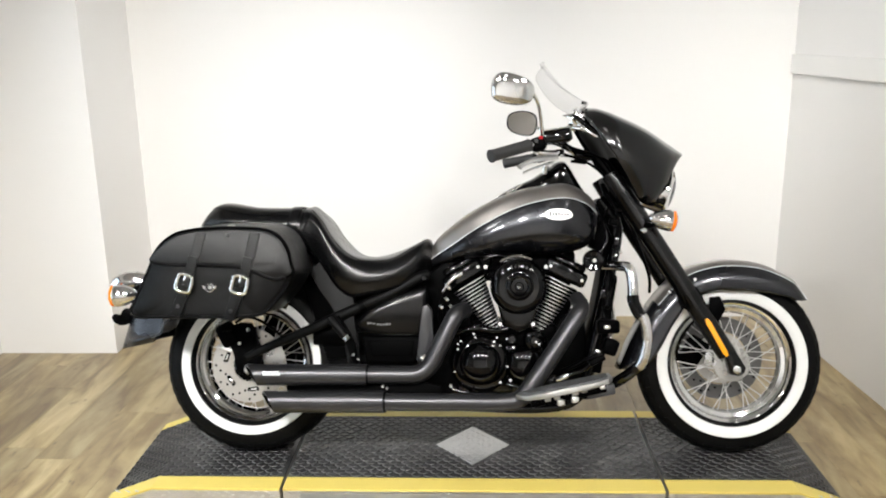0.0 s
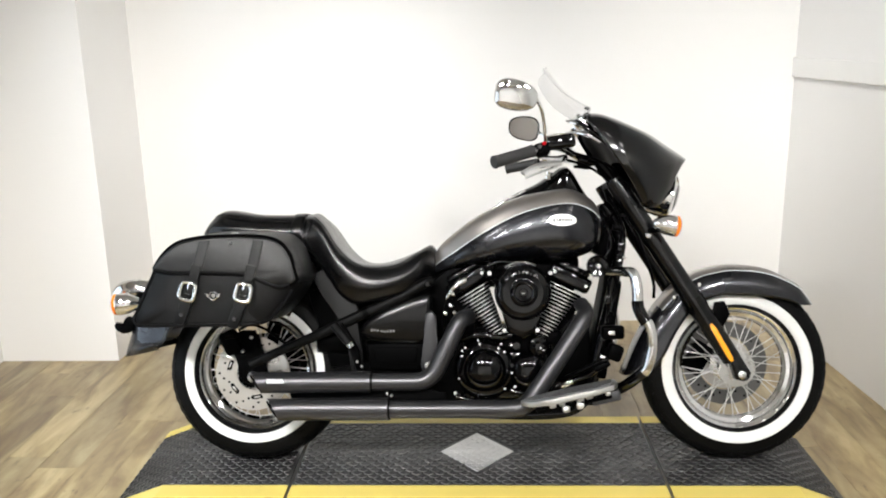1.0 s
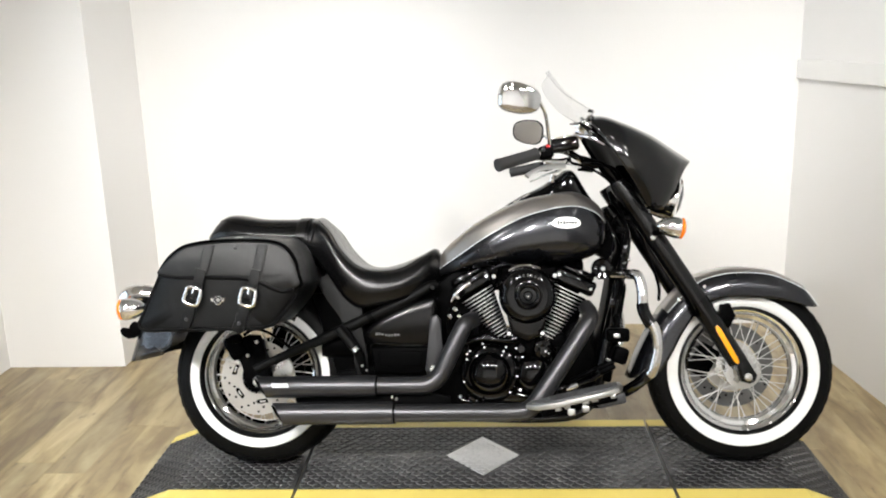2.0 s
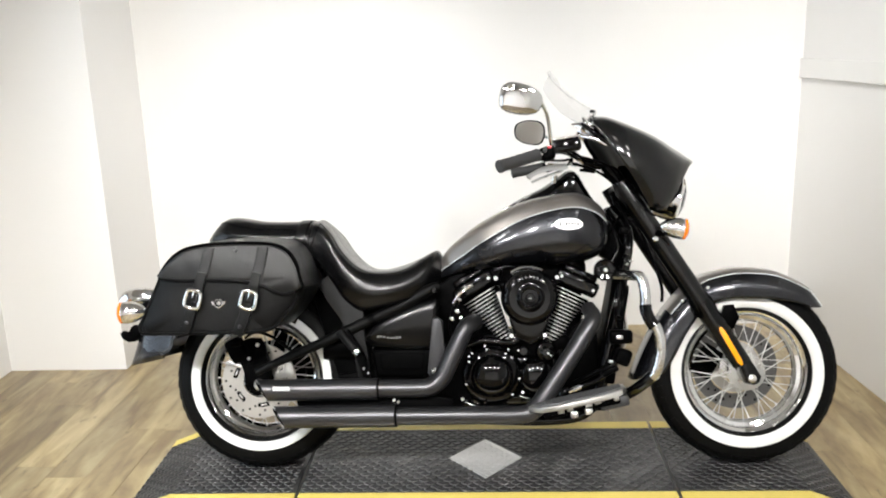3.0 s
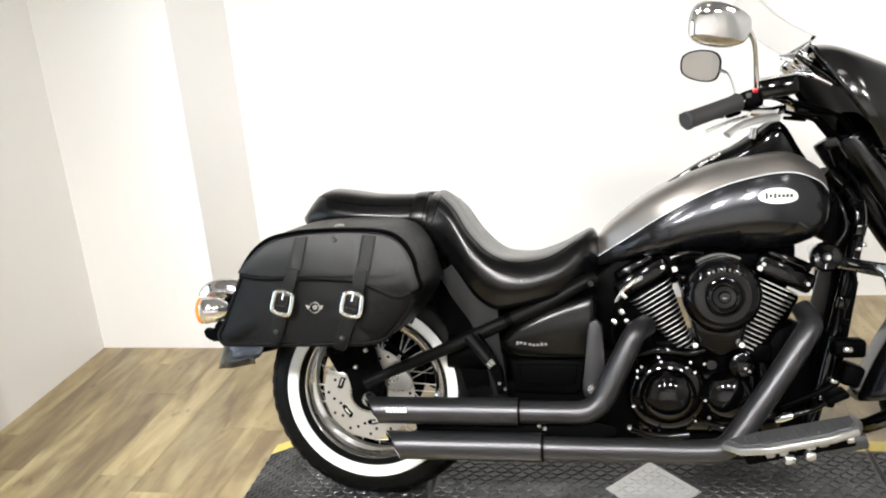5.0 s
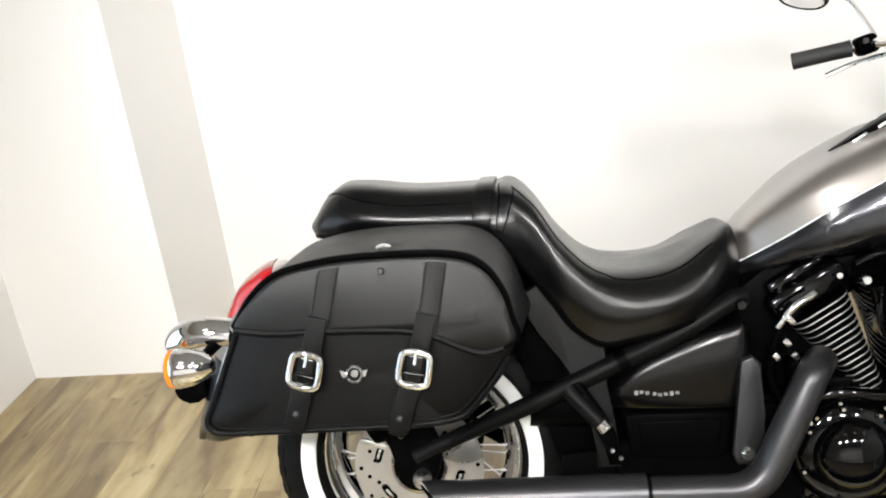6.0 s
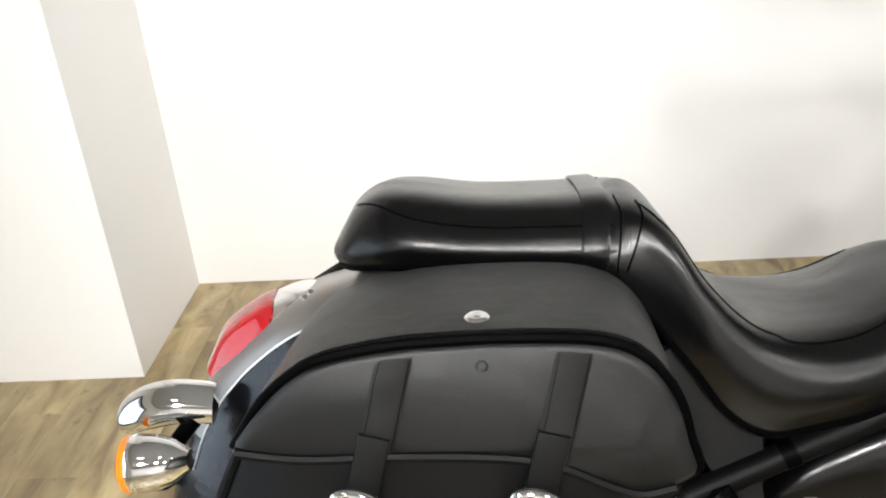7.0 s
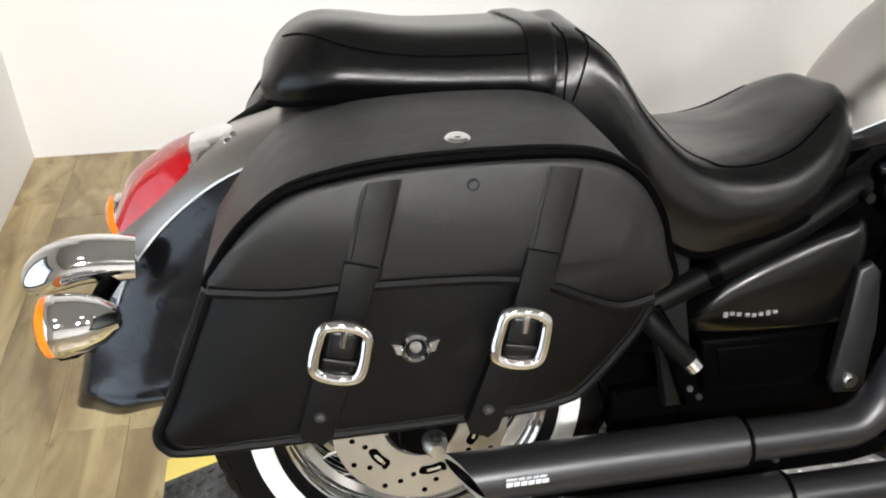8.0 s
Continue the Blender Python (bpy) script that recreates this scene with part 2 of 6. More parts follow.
def tube(pts, r, k=5, seg=12, bm=None, closed=False, flat=1.0):
    """A round bar along a smooth line; r is one radius or one for each point."""
    bm = bm or bmesh.new()
    rs = [Vector((q, 0, 0)) for q in r] if isinstance(r, (list, tuple)) else [Vector((r, 0, 0))] * len(pts)
    line, rad = catmull(pts, k, closed), [v.x for v in catmull(rs, k, closed)]
    rings, up = [], None
    for i, c in enumerate(line):
        if closed:
            d = line[(i + 1) % len(line)] - line[i - 1]
        else:
            d = line[min(i + 1, len(line) - 1)] - line[max(i - 1, 0)]
        d.normalize()
        if up is None:
            up = d.orthogonal().normalized()
        up = (up - d * up.dot(d)).normalized()
        side = d.cross(up)
        rings.append([bm.verts.new(c + rad[i] * (math.cos(a) * up + flat * math.sin(a) * side)) for a in (2 * math.pi * s / seg for s in range(seg))])
    m = len(rings)
    for i in range(m if closed else m - 1):
        for s in range(seg):
            bm.faces.new((rings[i][s], rings[i][(s + 1) % seg], rings[(i + 1) % m][(s + 1) % seg], rings[(i + 1) % m][s]))
    if not closed:
        bm.faces.new(rings[0][::-1])
        bm.faces.new(rings[-1])
    return bm


def lathe(profile, origin, axis=(0, -1, 0), seg=48, bm=None, closed=False, arc=None):
    """Turns (radius, along-axis) points round an axis through origin."""
    bm = bm or bmesh.new()
    axis = Vector(axis).normalized()
    u = axis.orthogonal().normalized()
    w = axis.cross(u)
    rings = []
    for s in range(seg):
        a = 2 * math.pi * s / seg
        rings.append([bm.verts.new(Vector(origin) + axis * h + (u * math.cos(a) + w * math.sin(a)) * max(r, 1e-5)) for r, h in profile])
    n = len(profile)
    for s in range(seg):
        for i in range(n if closed else n - 1):
            j = (i + 1) % n
            bm.faces.new((rings[s][i], rings[s][j], rings[(s + 1) % seg][j], rings[(s + 1) % seg][i]))
    bmesh.ops.remove_doubles(bm, verts=bm.verts, dist=1e-5)
    return bm


def box(size, centre, bevel=0.0, seg=2, bm=None, turn=None):
    bm2 = bmesh.new()
    m = Matrix.Translation(centre) @ (turn or Matrix()) @ Matrix.Diagonal((*size, 1))
    bmesh.ops.create_cube(bm2, size=1, matrix=m)
    if bevel:
        bmesh.ops.bevel(bm2, geom=bm2.edges[:], offset=bevel, segments=seg, affect="EDGES", profile=0.5)
    if bm is None:
        return bm2
    join(bm, bm2)
    return bm


def join(bm, other):
    me = bpy.data.meshes.new("join")
    other.to_mesh(me)
    other.free()
    bm.from_mesh(me)
    bpy.data.meshes.remove(me)
    return bm


def slab(outline, y0, y1, bevel=0.004, seg=2, smooth_k=0):
    """A plate with an outline in x and z, from y0 to y1, its rims rounded."""
    pts = [(x, 0, z) for x, z in outline]
    if smooth_k:
        pts = [tuple(v) for v in catmull(pts, smooth_k, True)]
    bm = bmesh.new()
    lo, hi = [bm.verts.new((x, y0, z)) for x, _, z in pts], [bm.verts.new((x, y1, z)) for x, _, z in pts]
    a, b = bm.faces.new(lo), bm.faces.new(hi[::-1])
    n = len(pts)
    for i in range(n):
        bm.faces.new((lo[i], hi[i], hi[(i + 1) % n], lo[(i + 1) % n]))
    if bevel:
        edges = list(set(a.edges[:]) | set(b.edges[:]))
        bmesh.ops.bevel(bm, geom=edges, offset=bevel, segments=seg, affect="EDGES", profile=0.5)
    return bm


def skin(sections, ku=4, kv=4, mats=None, mirror=True, cap=(False, False)):
    """A surface through half-profiles (from the crown to the rim, on the y < 0 side), mirrored at y = 0. mats: material for each stretch of the profile."""
    rows = [catmull(s, kv) for s in sections]
    grid = list(zip(*[catmull([row[j] for row in rows], ku) for j in range(len(rows[0]))]))
    bm = bmesh.new()
    n = len(grid[0])
    vs = []
    for row in grid:
        right = [bm.verts.new(p) for p in row]
        if mirror:
            left = [right[j] if abs(row[j].y) < 1e-6 else bm.verts.new((row[j].x, -row[j].y, row[j].z)) for j in range(n)]
            vs.append((right, left))
        else:
            vs.append((right,))
    for i in range(len(vs) - 1):
        for half in range(len(vs[0])):
            for j in range(n - 1):
                q = (vs[i][half][j], vs[i][half][j + 1], vs[i + 1][half][j + 1], vs[i + 1][half][j])
                f = bm.faces.new(q)
                if mats:
                    f.material_index = mats[j // kv]
    if mirror:
        for which, on in zip((0, -1), cap):
            if on:
                loop = vs[which][0] + [v for v in vs[which][1][::-1] if v not in vs[which][0]]
                bm.faces.new(loop)
    return bm


def shell(ob, thick=0.004):
    m = ob.modifiers.new("thickness", "SOLIDIFY")
    m.thickness, m.offset = thick, -1
    return ob


def lay(ob, pts, lift=0.0):
    """The points, moved onto the nearest skin of an object."""
    tree = BVHTree.FromPolygons([v.co for v in ob.data.vertices], [tuple(p.vertices) for p in ob.data.polygons])
    out = []
    for p in pts:
        q, nrm, _, _ = tree.find_nearest(Vector(p))
        out.append(q + nrm * lift)
    return out


def bolt(name, at, parent, r=0.008, h=0.006, mat=None, axis=(0, -1, 0), label=""):
    bm = lathe([(0, h), (r * 0.75, h), (r, h * 0.6), (r, -h)], at, axis, 10)
    return part(name, bm, mat or CHROME, parent, label)


def thing(name, label, category, m=None, group="", kind=""):
    ob = new(name)
    ob.empty_display_size = 0.1
    if m is not None:
        ob.matrix_basis = m
    return tagged(ob, label, category, group, kind)


def structure(name, bm, mat, label, category, smooth=False, parent=None):
    return tagged(part(name, bm, mat, parent, smooth=smooth), label, category, "", "structure")


# ---- the room ----
def panel(x0, x1, y0, y1, z0, z1):
    return box((x1 - x0, y1 - y0, z1 - z0), ((x0 + x1) / 2, (y0 + y1) / 2, (z0 + z1) / 2))


def with_window(x0, x1, y0, y1, z0, z1):
    """A wall along y with the window's opening through it."""
    bm = panel(x0, x1, y0, WIN_Y0, z0, z1)
    for one in (panel(x0, x1, WIN_Y1, y1, z0, z1), panel(x0, x1, WIN_Y0, WIN_Y1, z0, WIN_Z0), panel(x0, x1, WIN_Y0, WIN_Y1, WIN_Z1, z1)):
        join(bm, one)
    return bm


COLX, COLY = -1.803, 1.080
TOP = CEILING
structure("wall_back", panel(COLX, RIGHT + 0.12, BACK, BACK + 0.12, FLOOR - 0.1, TOP), WALL, "smooth white painted back wall of the photo bay", "wall")
structure("wall_jog", panel(LEFT - 0.12, COLX, COLY, BACK + 0.12, FLOOR - 0.1, TOP), WALL, "white painted projecting wall block in the corner", "wall")
structure("wall_left", with_window(LEFT - 0.12, LEFT, FRONT - 0.12, COLY, FLOOR - 0.1, TOP), WALL, "white painted side wall behind the mesh panel", "wall")
rw = structure("wall_right", panel(0, 0.12, FRONT - 0.2, BACK + 0.02, FLOOR - 0.1, TOP), WALL, "white painted side wall with a ledge trim", "wall")
rw.matrix_basis = pose(RIGHT - 0.035, 0, 0, 0, 0, 0) @ Matrix.Translation((0, BACK, 0)) @ pose(0, 0, 0, 0, 0, 3.3) @ Matrix.Translation((0, -BACK, 0))
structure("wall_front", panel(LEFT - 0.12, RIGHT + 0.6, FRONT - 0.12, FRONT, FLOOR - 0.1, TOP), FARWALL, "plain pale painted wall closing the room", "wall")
structure("ceiling", panel(LEFT - 0.12, RIGHT + 0.6, FRONT - 0.12, BACK + 0.12, TOP, TOP + 0.1), CEIL, "plain unseen ceiling over the bay, greyed to dim its reflections", "ceiling")
ledge = structure("trim", box((0.022, 3.2, 0.092), (-0.011, 0, 0), 0.003, 1), TRIM, "white painted ledge board along the side wall", "trim")
ledge.matrix_basis = rw.matrix_basis @ pose(-0.002, BACK - 1.62, 1.263)

win = structure("window_1", panel(LEFT - 0.10, LEFT - 0.03, WIN_Y0 + 0.001, WIN_Y0 + 0.05, WIN_Z0, WIN_Z1), TRIM, "bright window behind the wire mesh panel", "window")
for name, at in (("window_frame", (LEFT - 0.10, LEFT - 0.03, WIN_Y1 - 0.05, WIN_Y1 - 0.001, WIN_Z0, WIN_Z1)), ("window_frame", (LEFT - 0.10, LEFT - 0.03, WIN_Y0 + 0.05, WIN_Y1 - 0.05, WIN_Z0, WIN_Z0 + 0.05)), ("window_frame", (LEFT - 0.10, LEFT - 0.03, WIN_Y0 + 0.05, WIN_Y1 - 0.05, WIN_Z1 - 0.05, WIN_Z1))):
    part(name, panel(*at), TRIM, win, smooth=False)
pane = part("pane", panel(LEFT - 0.075, LEFT - 0.069, WIN_Y0 + 0.045, WIN_Y1 - 0.045, WIN_Z0 + 0.045, WIN_Z1 - 0.045), CLEARLENS, win, "clear window pane", smooth=False)
pane.visible_shadow = False


def spotlight(m):
    t = thing("spotlight", "round white ceiling spotlight, lit, turned to the bay or added as unseen fill behind it", "spotlight", m, "spotlights")
    part("housing", lathe([(0, 0.13), (0.06, 0.13), (0.085, 0.11), (0.115, 0.02), (0.120, -0.008), (0.112, -0.008), (0.105, 0.0)], (0, 0, 0), (0, 0, 1), 28), TRIM, t)
    part("diffuser", lathe([(0, -0.002), (0.105, 0.0), (0.105, 0.004)], (0, 0, 0), (0, 0, 1), 28), LIGHTPANEL, t, "glowing white diffuser")
    up = m.to_3x3().inverted() @ Vector((0, 0, 0.20))
    part("stem", tube([(0, 0, 0.10), tuple(up)], 0.012, 1, 10), TRIM, t)
    return t


for eye, aim in LAMPS:
    spotlight(look(eye, aim))


def mesh_panel():
    """Timber frame with a white diamond mesh, hung on the side wall."""
    t = thing("mesh_panel", "diamond wire mesh in a dark wooden frame over a window", "wall panel", pose(LEFT, 0, 0))
    y1, y0, z0, z1, w, d = 0.288, -1.90, 0.038, 1.95, 0.085, 0.045
    for name, size, c in (("stile", (d, w, z1 - z0), (d / 2, y1 - w / 2, (z0 + z1) / 2)), ("stile", (d, w, z1 - z0), (d / 2, y0 + w / 2, (z0 + z1) / 2)),
                          ("rail", (d - 0.004, y1 - y0 - 2 * w, w), (d / 2, (y0 + y1) / 2, z0 + w / 2)), ("rail", (d - 0.004, y1 - y0 - 2 * w, w), (d / 2, (y0 + y1) / 2, z1 - w / 2))):
        part(name, box(size, c, 0.004, 2), DARKWOOD, t, smooth=False)
    a, b, c, e = y0 + w, y1 - w, z0 + w, z1 - w
    verts, faces = [], []

    def strand(p, q, r=0.0016):
        d2 = (Vector(q) - Vector(p)).normalized()
        s1, s2 = d2.cross(Vector((1, 0, 0))) * r, Vector((r, 0, 0))
        k = len(verts)
        for end in (p, q):
            for o in (s1 + s2, s1 - s2, -s1 - s2, -s1 + s2):
                verts.append(Vector(end) + o)
        for i in range(4):
            faces.append((k + i, k + (i + 1) % 4, k + 4 + (i + 1) % 4, k + 4 + i))
    step, slope = 0.030, 0.55
    for sgn, x in ((1, 0.026), (-1, 0.029)):
        lo, hi = c - slope * (b - a), e + slope * (b - a)
        z = lo
        while z < hi:
            # z along y: z + sgn * slope * (y - mid)
            mid = a if sgn > 0 else b
            ends = []
            for y in (a, b):
                ends.append((y, z + slope * abs(y - mid)))
            (ya, za), (yb, zb) = ends
            if za > zb:
                ya, za, yb, zb = yb, zb, ya, za
            if zb > c and za < e:
                f0, f1 = max(0, (c - za) / (zb - za)), min(1, (e - za) / (zb - za))
                strand((x, ya + (yb - ya) * f0, za + (zb - za) * f0), (x, ya + (yb - ya) * f1, za + (zb - za) * f1))
            z += step
    me = bpy.data.meshes.new("wire_mesh")
    me.from_pydata(verts, [], faces)
    me.materials.append(STEEL)
    ob = new("wire_mesh", me)
    ob.parent = t
    tagged(ob, "diamond wire mesh", "", "", "stuff")
    for i, z in enumerate((0.30, 0.62, 0.95)):
        bolt("screw", (d + 0.001, y1 - 0.02, z), t, 0.006, 0.002, ALLOY, (1, 0, 0))
    return t


mesh_panel()

# ---- the platform ----
NEAR, FAR, SEAM_R, SEAM_F = -0.272, 0.318, -0.683, 0.566
END_R, END_F, FOOT_R, FOOT_F = -1.112, 0.985, -1.284, 1.157


def lugs(x0, x1, y0, y1, z, pitch, length, width, high, inside=None):
    """Raised tread bars, turned this way and that, as one mesh."""
    verts, faces = [], []
    ny, nx = int((y1 - y0) / pitch), int((x1 - x0) / pitch)
    for i in range(nx + 1):
        for j in range(ny + 1):
            cx, cy = x0 + i * pitch, y0 + j * pitch
            if inside and not inside(cx, cy):
                continue
            a = radians(38 if (i + j) % 2 else -38)
            ca, sa, k = math.cos(a), math.sin(a), len(verts)
            cz = z(cx, cy) if callable(z) else z
            ring = ((-length, 0), (-length * 0.4, -width), (length * 0.4, -width), (length, 0), (length * 0.4, width), (-length * 0.4, width))
            for u, v in ring:
                verts.append((cx + u * ca - v * sa, cy + u * sa + v * ca, (z(cx + u * ca, cy) if callable(z) else z) + 0.0004))
            for u, v in ring:
                u, v = u * 0.75, v * 0.55
                verts.append((cx + u * ca - v * sa, cy + u * sa + v * ca, cz + high))
            for q in range(6):
                faces.append((k + q, k + (q + 1) % 6, k + 6 + (q + 1) % 6, k + 6 + q))
            faces.append(tuple(range(k + 6, k + 12)))
    return verts, faces


def raw(name, verts, faces, mat, parent, label="", kind="stuff"):
    me = bpy.data.meshes.new(name)
    me.from_pydata(verts, [], faces)
    me.materials.append(mat)
    ob = new(name, me)
    ob.parent = parent
    return tagged(ob, label, "", "", kind)


def deck_z(x):
    if x < END_R:
        return FLOOR * (END_R - x) / (END_R - FOOT_R)
    if x > END_F:
        return FLOOR * (x - END_F) / (FOOT_F - END_F)
    return 0.0


def section(t, x0, x1):
    """One length of the platform: tread-plate body, black mat, yellow edge strips."""
    gap = 0.0055
    x0, x1 = x0 + gap, x1 - gap
    xs = [x0] + [x for x in (END_R, END_F) if x0 < x < x1] + [x1]

    def strip(y0, y1, lift, drop, name, mat):
        bm = bmesh.new()
        prev = None
        for x in xs:
            z = deck_z(x)
            zlow = max(FLOOR + 0.001, z + drop) if drop > -0.04 else FLOOR + 0.0005
            zt = max(z + lift, zlow + 0.0015)
            ring = [bm.verts.new(p) for p in ((x, y0, zlow), (x, y1, zlow), (x, y1, zt), (x, y0, zt))]
            if prev:
                for i in range(4):
                    bm.faces.new((prev[i], prev[(i + 1) % 4], ring[(i + 1) % 4], ring[i]))
            else:
                bm.faces.new(ring)
            prev = ring
        bm.faces.new(prev[::-1])
        return part(name, bm, mat, t, smooth=False)
    strip(NEAR + 0.006, FAR - 0.006, -0.003, -0.05, "body", PLATE)
    strip(NEAR + 0.078, FAR - 0.056, 0.001, -0.003, "tread_mat", MAT)
    strip(NEAR + 0.002, NEAR + 0.076, 0.002, -0.006, "yellow_edge", YELLOW)
    strip(FAR - 0.054, FAR - 0.002, 0.002, -0.006, "yellow_edge", YELLOW)
    diamond = abs(x0 + 0.683) < 0.02

    def inside(cx, cy):
        return not (diamond and abs(cx + 0.058) / 0.131 + abs(cy - 0.036) / 0.142 < 1.06)
    v, f = lugs(x0 + 0.014, x1 - 0.014, NEAR + 0.09, FAR - 0.066, lambda x, y: deck_z(x) + 0.001, 0.0205, 0.0135, 0.0048, 0.0034, inside)
    raw("tread", v, f, MAT, t)
    # bars on the near side plate
    verts, faces = [], []
    i, x = 0, x0 + 0.02
    while x < x1 - 0.015:
        for row, zz in enumerate((-0.014, -0.029, -0.043, -0.057)):
            zz2 = zz
            if deck_z(x) + zz < FLOOR + 0.006 or (row + i) % 2:
                continue
            k, s = len(verts), (1 if row % 2 else -1) * 0.5
            for u, w in ((-0.011, 0), (0, -0.0035), (0.011, 0), (0, 0.0035)):
                verts.append((x + u, NEAR + 0.0055, deck_z(x) * 0 + zz2 + u * s + w))
            for u, w in ((-0.007, 0), (0, -0.0015), (0.007, 0), (0, 0.0015)):
                verts.append((x + u, NEAR + 0.0035, zz2 + u * s + w))
            faces.extend([(k, k + 1, k + 5, k + 4), (k + 1, k + 2, k + 6, k + 5), (k + 2, k + 3, k + 7, k + 6), (k + 3, k, k + 4, k + 7), (k + 4, k + 5, k + 6, k + 7)])
        x += 0.0165
        i += 1
    raw("plate_relief", verts, faces, PLATE, t)


def platform():
    for x0, x1, lb in ((FOOT_R, SEAM_R, "sloped end section of the low black platform with yellow edges"), (SEAM_R, SEAM_F, "middle section of the low black platform with a metal diamond"), (SEAM_F, FOOT_F, "sloped end section of the low black platform with yellow edges")):
        t = thing("display_platform", lb, "platform", None, "platform sections")
        section(t, x0, x1)
        if x0 == SEAM_R:
            cx, cy, a, b = -0.058, 0.036, 0.131, 0.142
            bm = bmesh.new()
            lo = [bm.verts.new((cx + dx * a, cy + dy * b, 0.0012)) for dx, dy in ((-1, 0), (0, -1), (1, 0), (0, 1))]
            hi = [bm.verts.new((cx + dx * a * 0.985, cy + dy * b * 0.985, 0.0034)) for dx, dy in ((-1, 0), (0, -1), (1, 0), (0, 1))]
            bm.faces.new(hi)
            for i in range(4):
                bm.faces.new((lo[i], lo[(i + 1) % 4], hi[(i + 1) % 4], hi[i]))
            dia = part("diamond_plate", bm, PLATE, t, "bright metal diamond let into the mat", smooth=False)
            v, f = lugs(cx - a, cx + a, cy - b, cy + b, 0.0034, 0.019, 0.010, 0.003, 0.0016, lambda px, py: abs(px - cx) / a + abs(py - cy) / b < 0.9)
            raw("plate_relief", v, f, PLATE, dia)
            # sloped side flap
            bm = bmesh.new()
            q = [(-0.62, NEAR - 0.002, -0.012), (0.47, NEAR - 0.002, -0.012), (0.43, NEAR - 0.13, FLOOR + 0.006), (-0.575, NEAR - 0.13, FLOOR + 0.006)]
            top = [bm.verts.new(p) for p in q]
            bot = [bm.verts.new((x, y, max(z - 0.008, FLOOR + 0.0005))) for x, y, z in q]
            bm.faces.new(top)
            bm.faces.new(bot[::-1])
            for i in range(4):
                bm.faces.new((top[i], bot[i], bot[(i + 1) % 4], top[(i + 1) % 4]))
            flap = part("side_flap", bm, PLATE, t, "sloped bright tread plate flap", smooth=False)
            v, f = lugs(-0.585, 0.44, NEAR - 0.118, NEAR - 0.012, lambda x, y: -0.012 + (y - NEAR) / 0.13 * 0.047 + 0.0005, 0.022, 0.012, 0.0035, 0.002)
            raw("plate_relief", v, f, PLATE, flap)


platform()

# ---- the motorcycle: x ahead, y to its left, z up; it leans to its left on the platform ----
LEAN = -14.3
bike = thing("motorcycle", "dark grey cruiser with whitewall tyres and leather saddlebags on a platform", "motorcycle", pose(0, 0, 0.002, LEAN, 0, 0))


def mirrored(name, bm, mat, parent, label=""):
    """The same part on the other side."""
    for v in bm.verts:
        v.co.y = -v.co.y
    return part(name, bm, mat, parent, label)


def both(name, make, mat, parent, label=""):
    return part(name, make(), mat, parent, label), mirrored(name, make(), mat, parent, label)


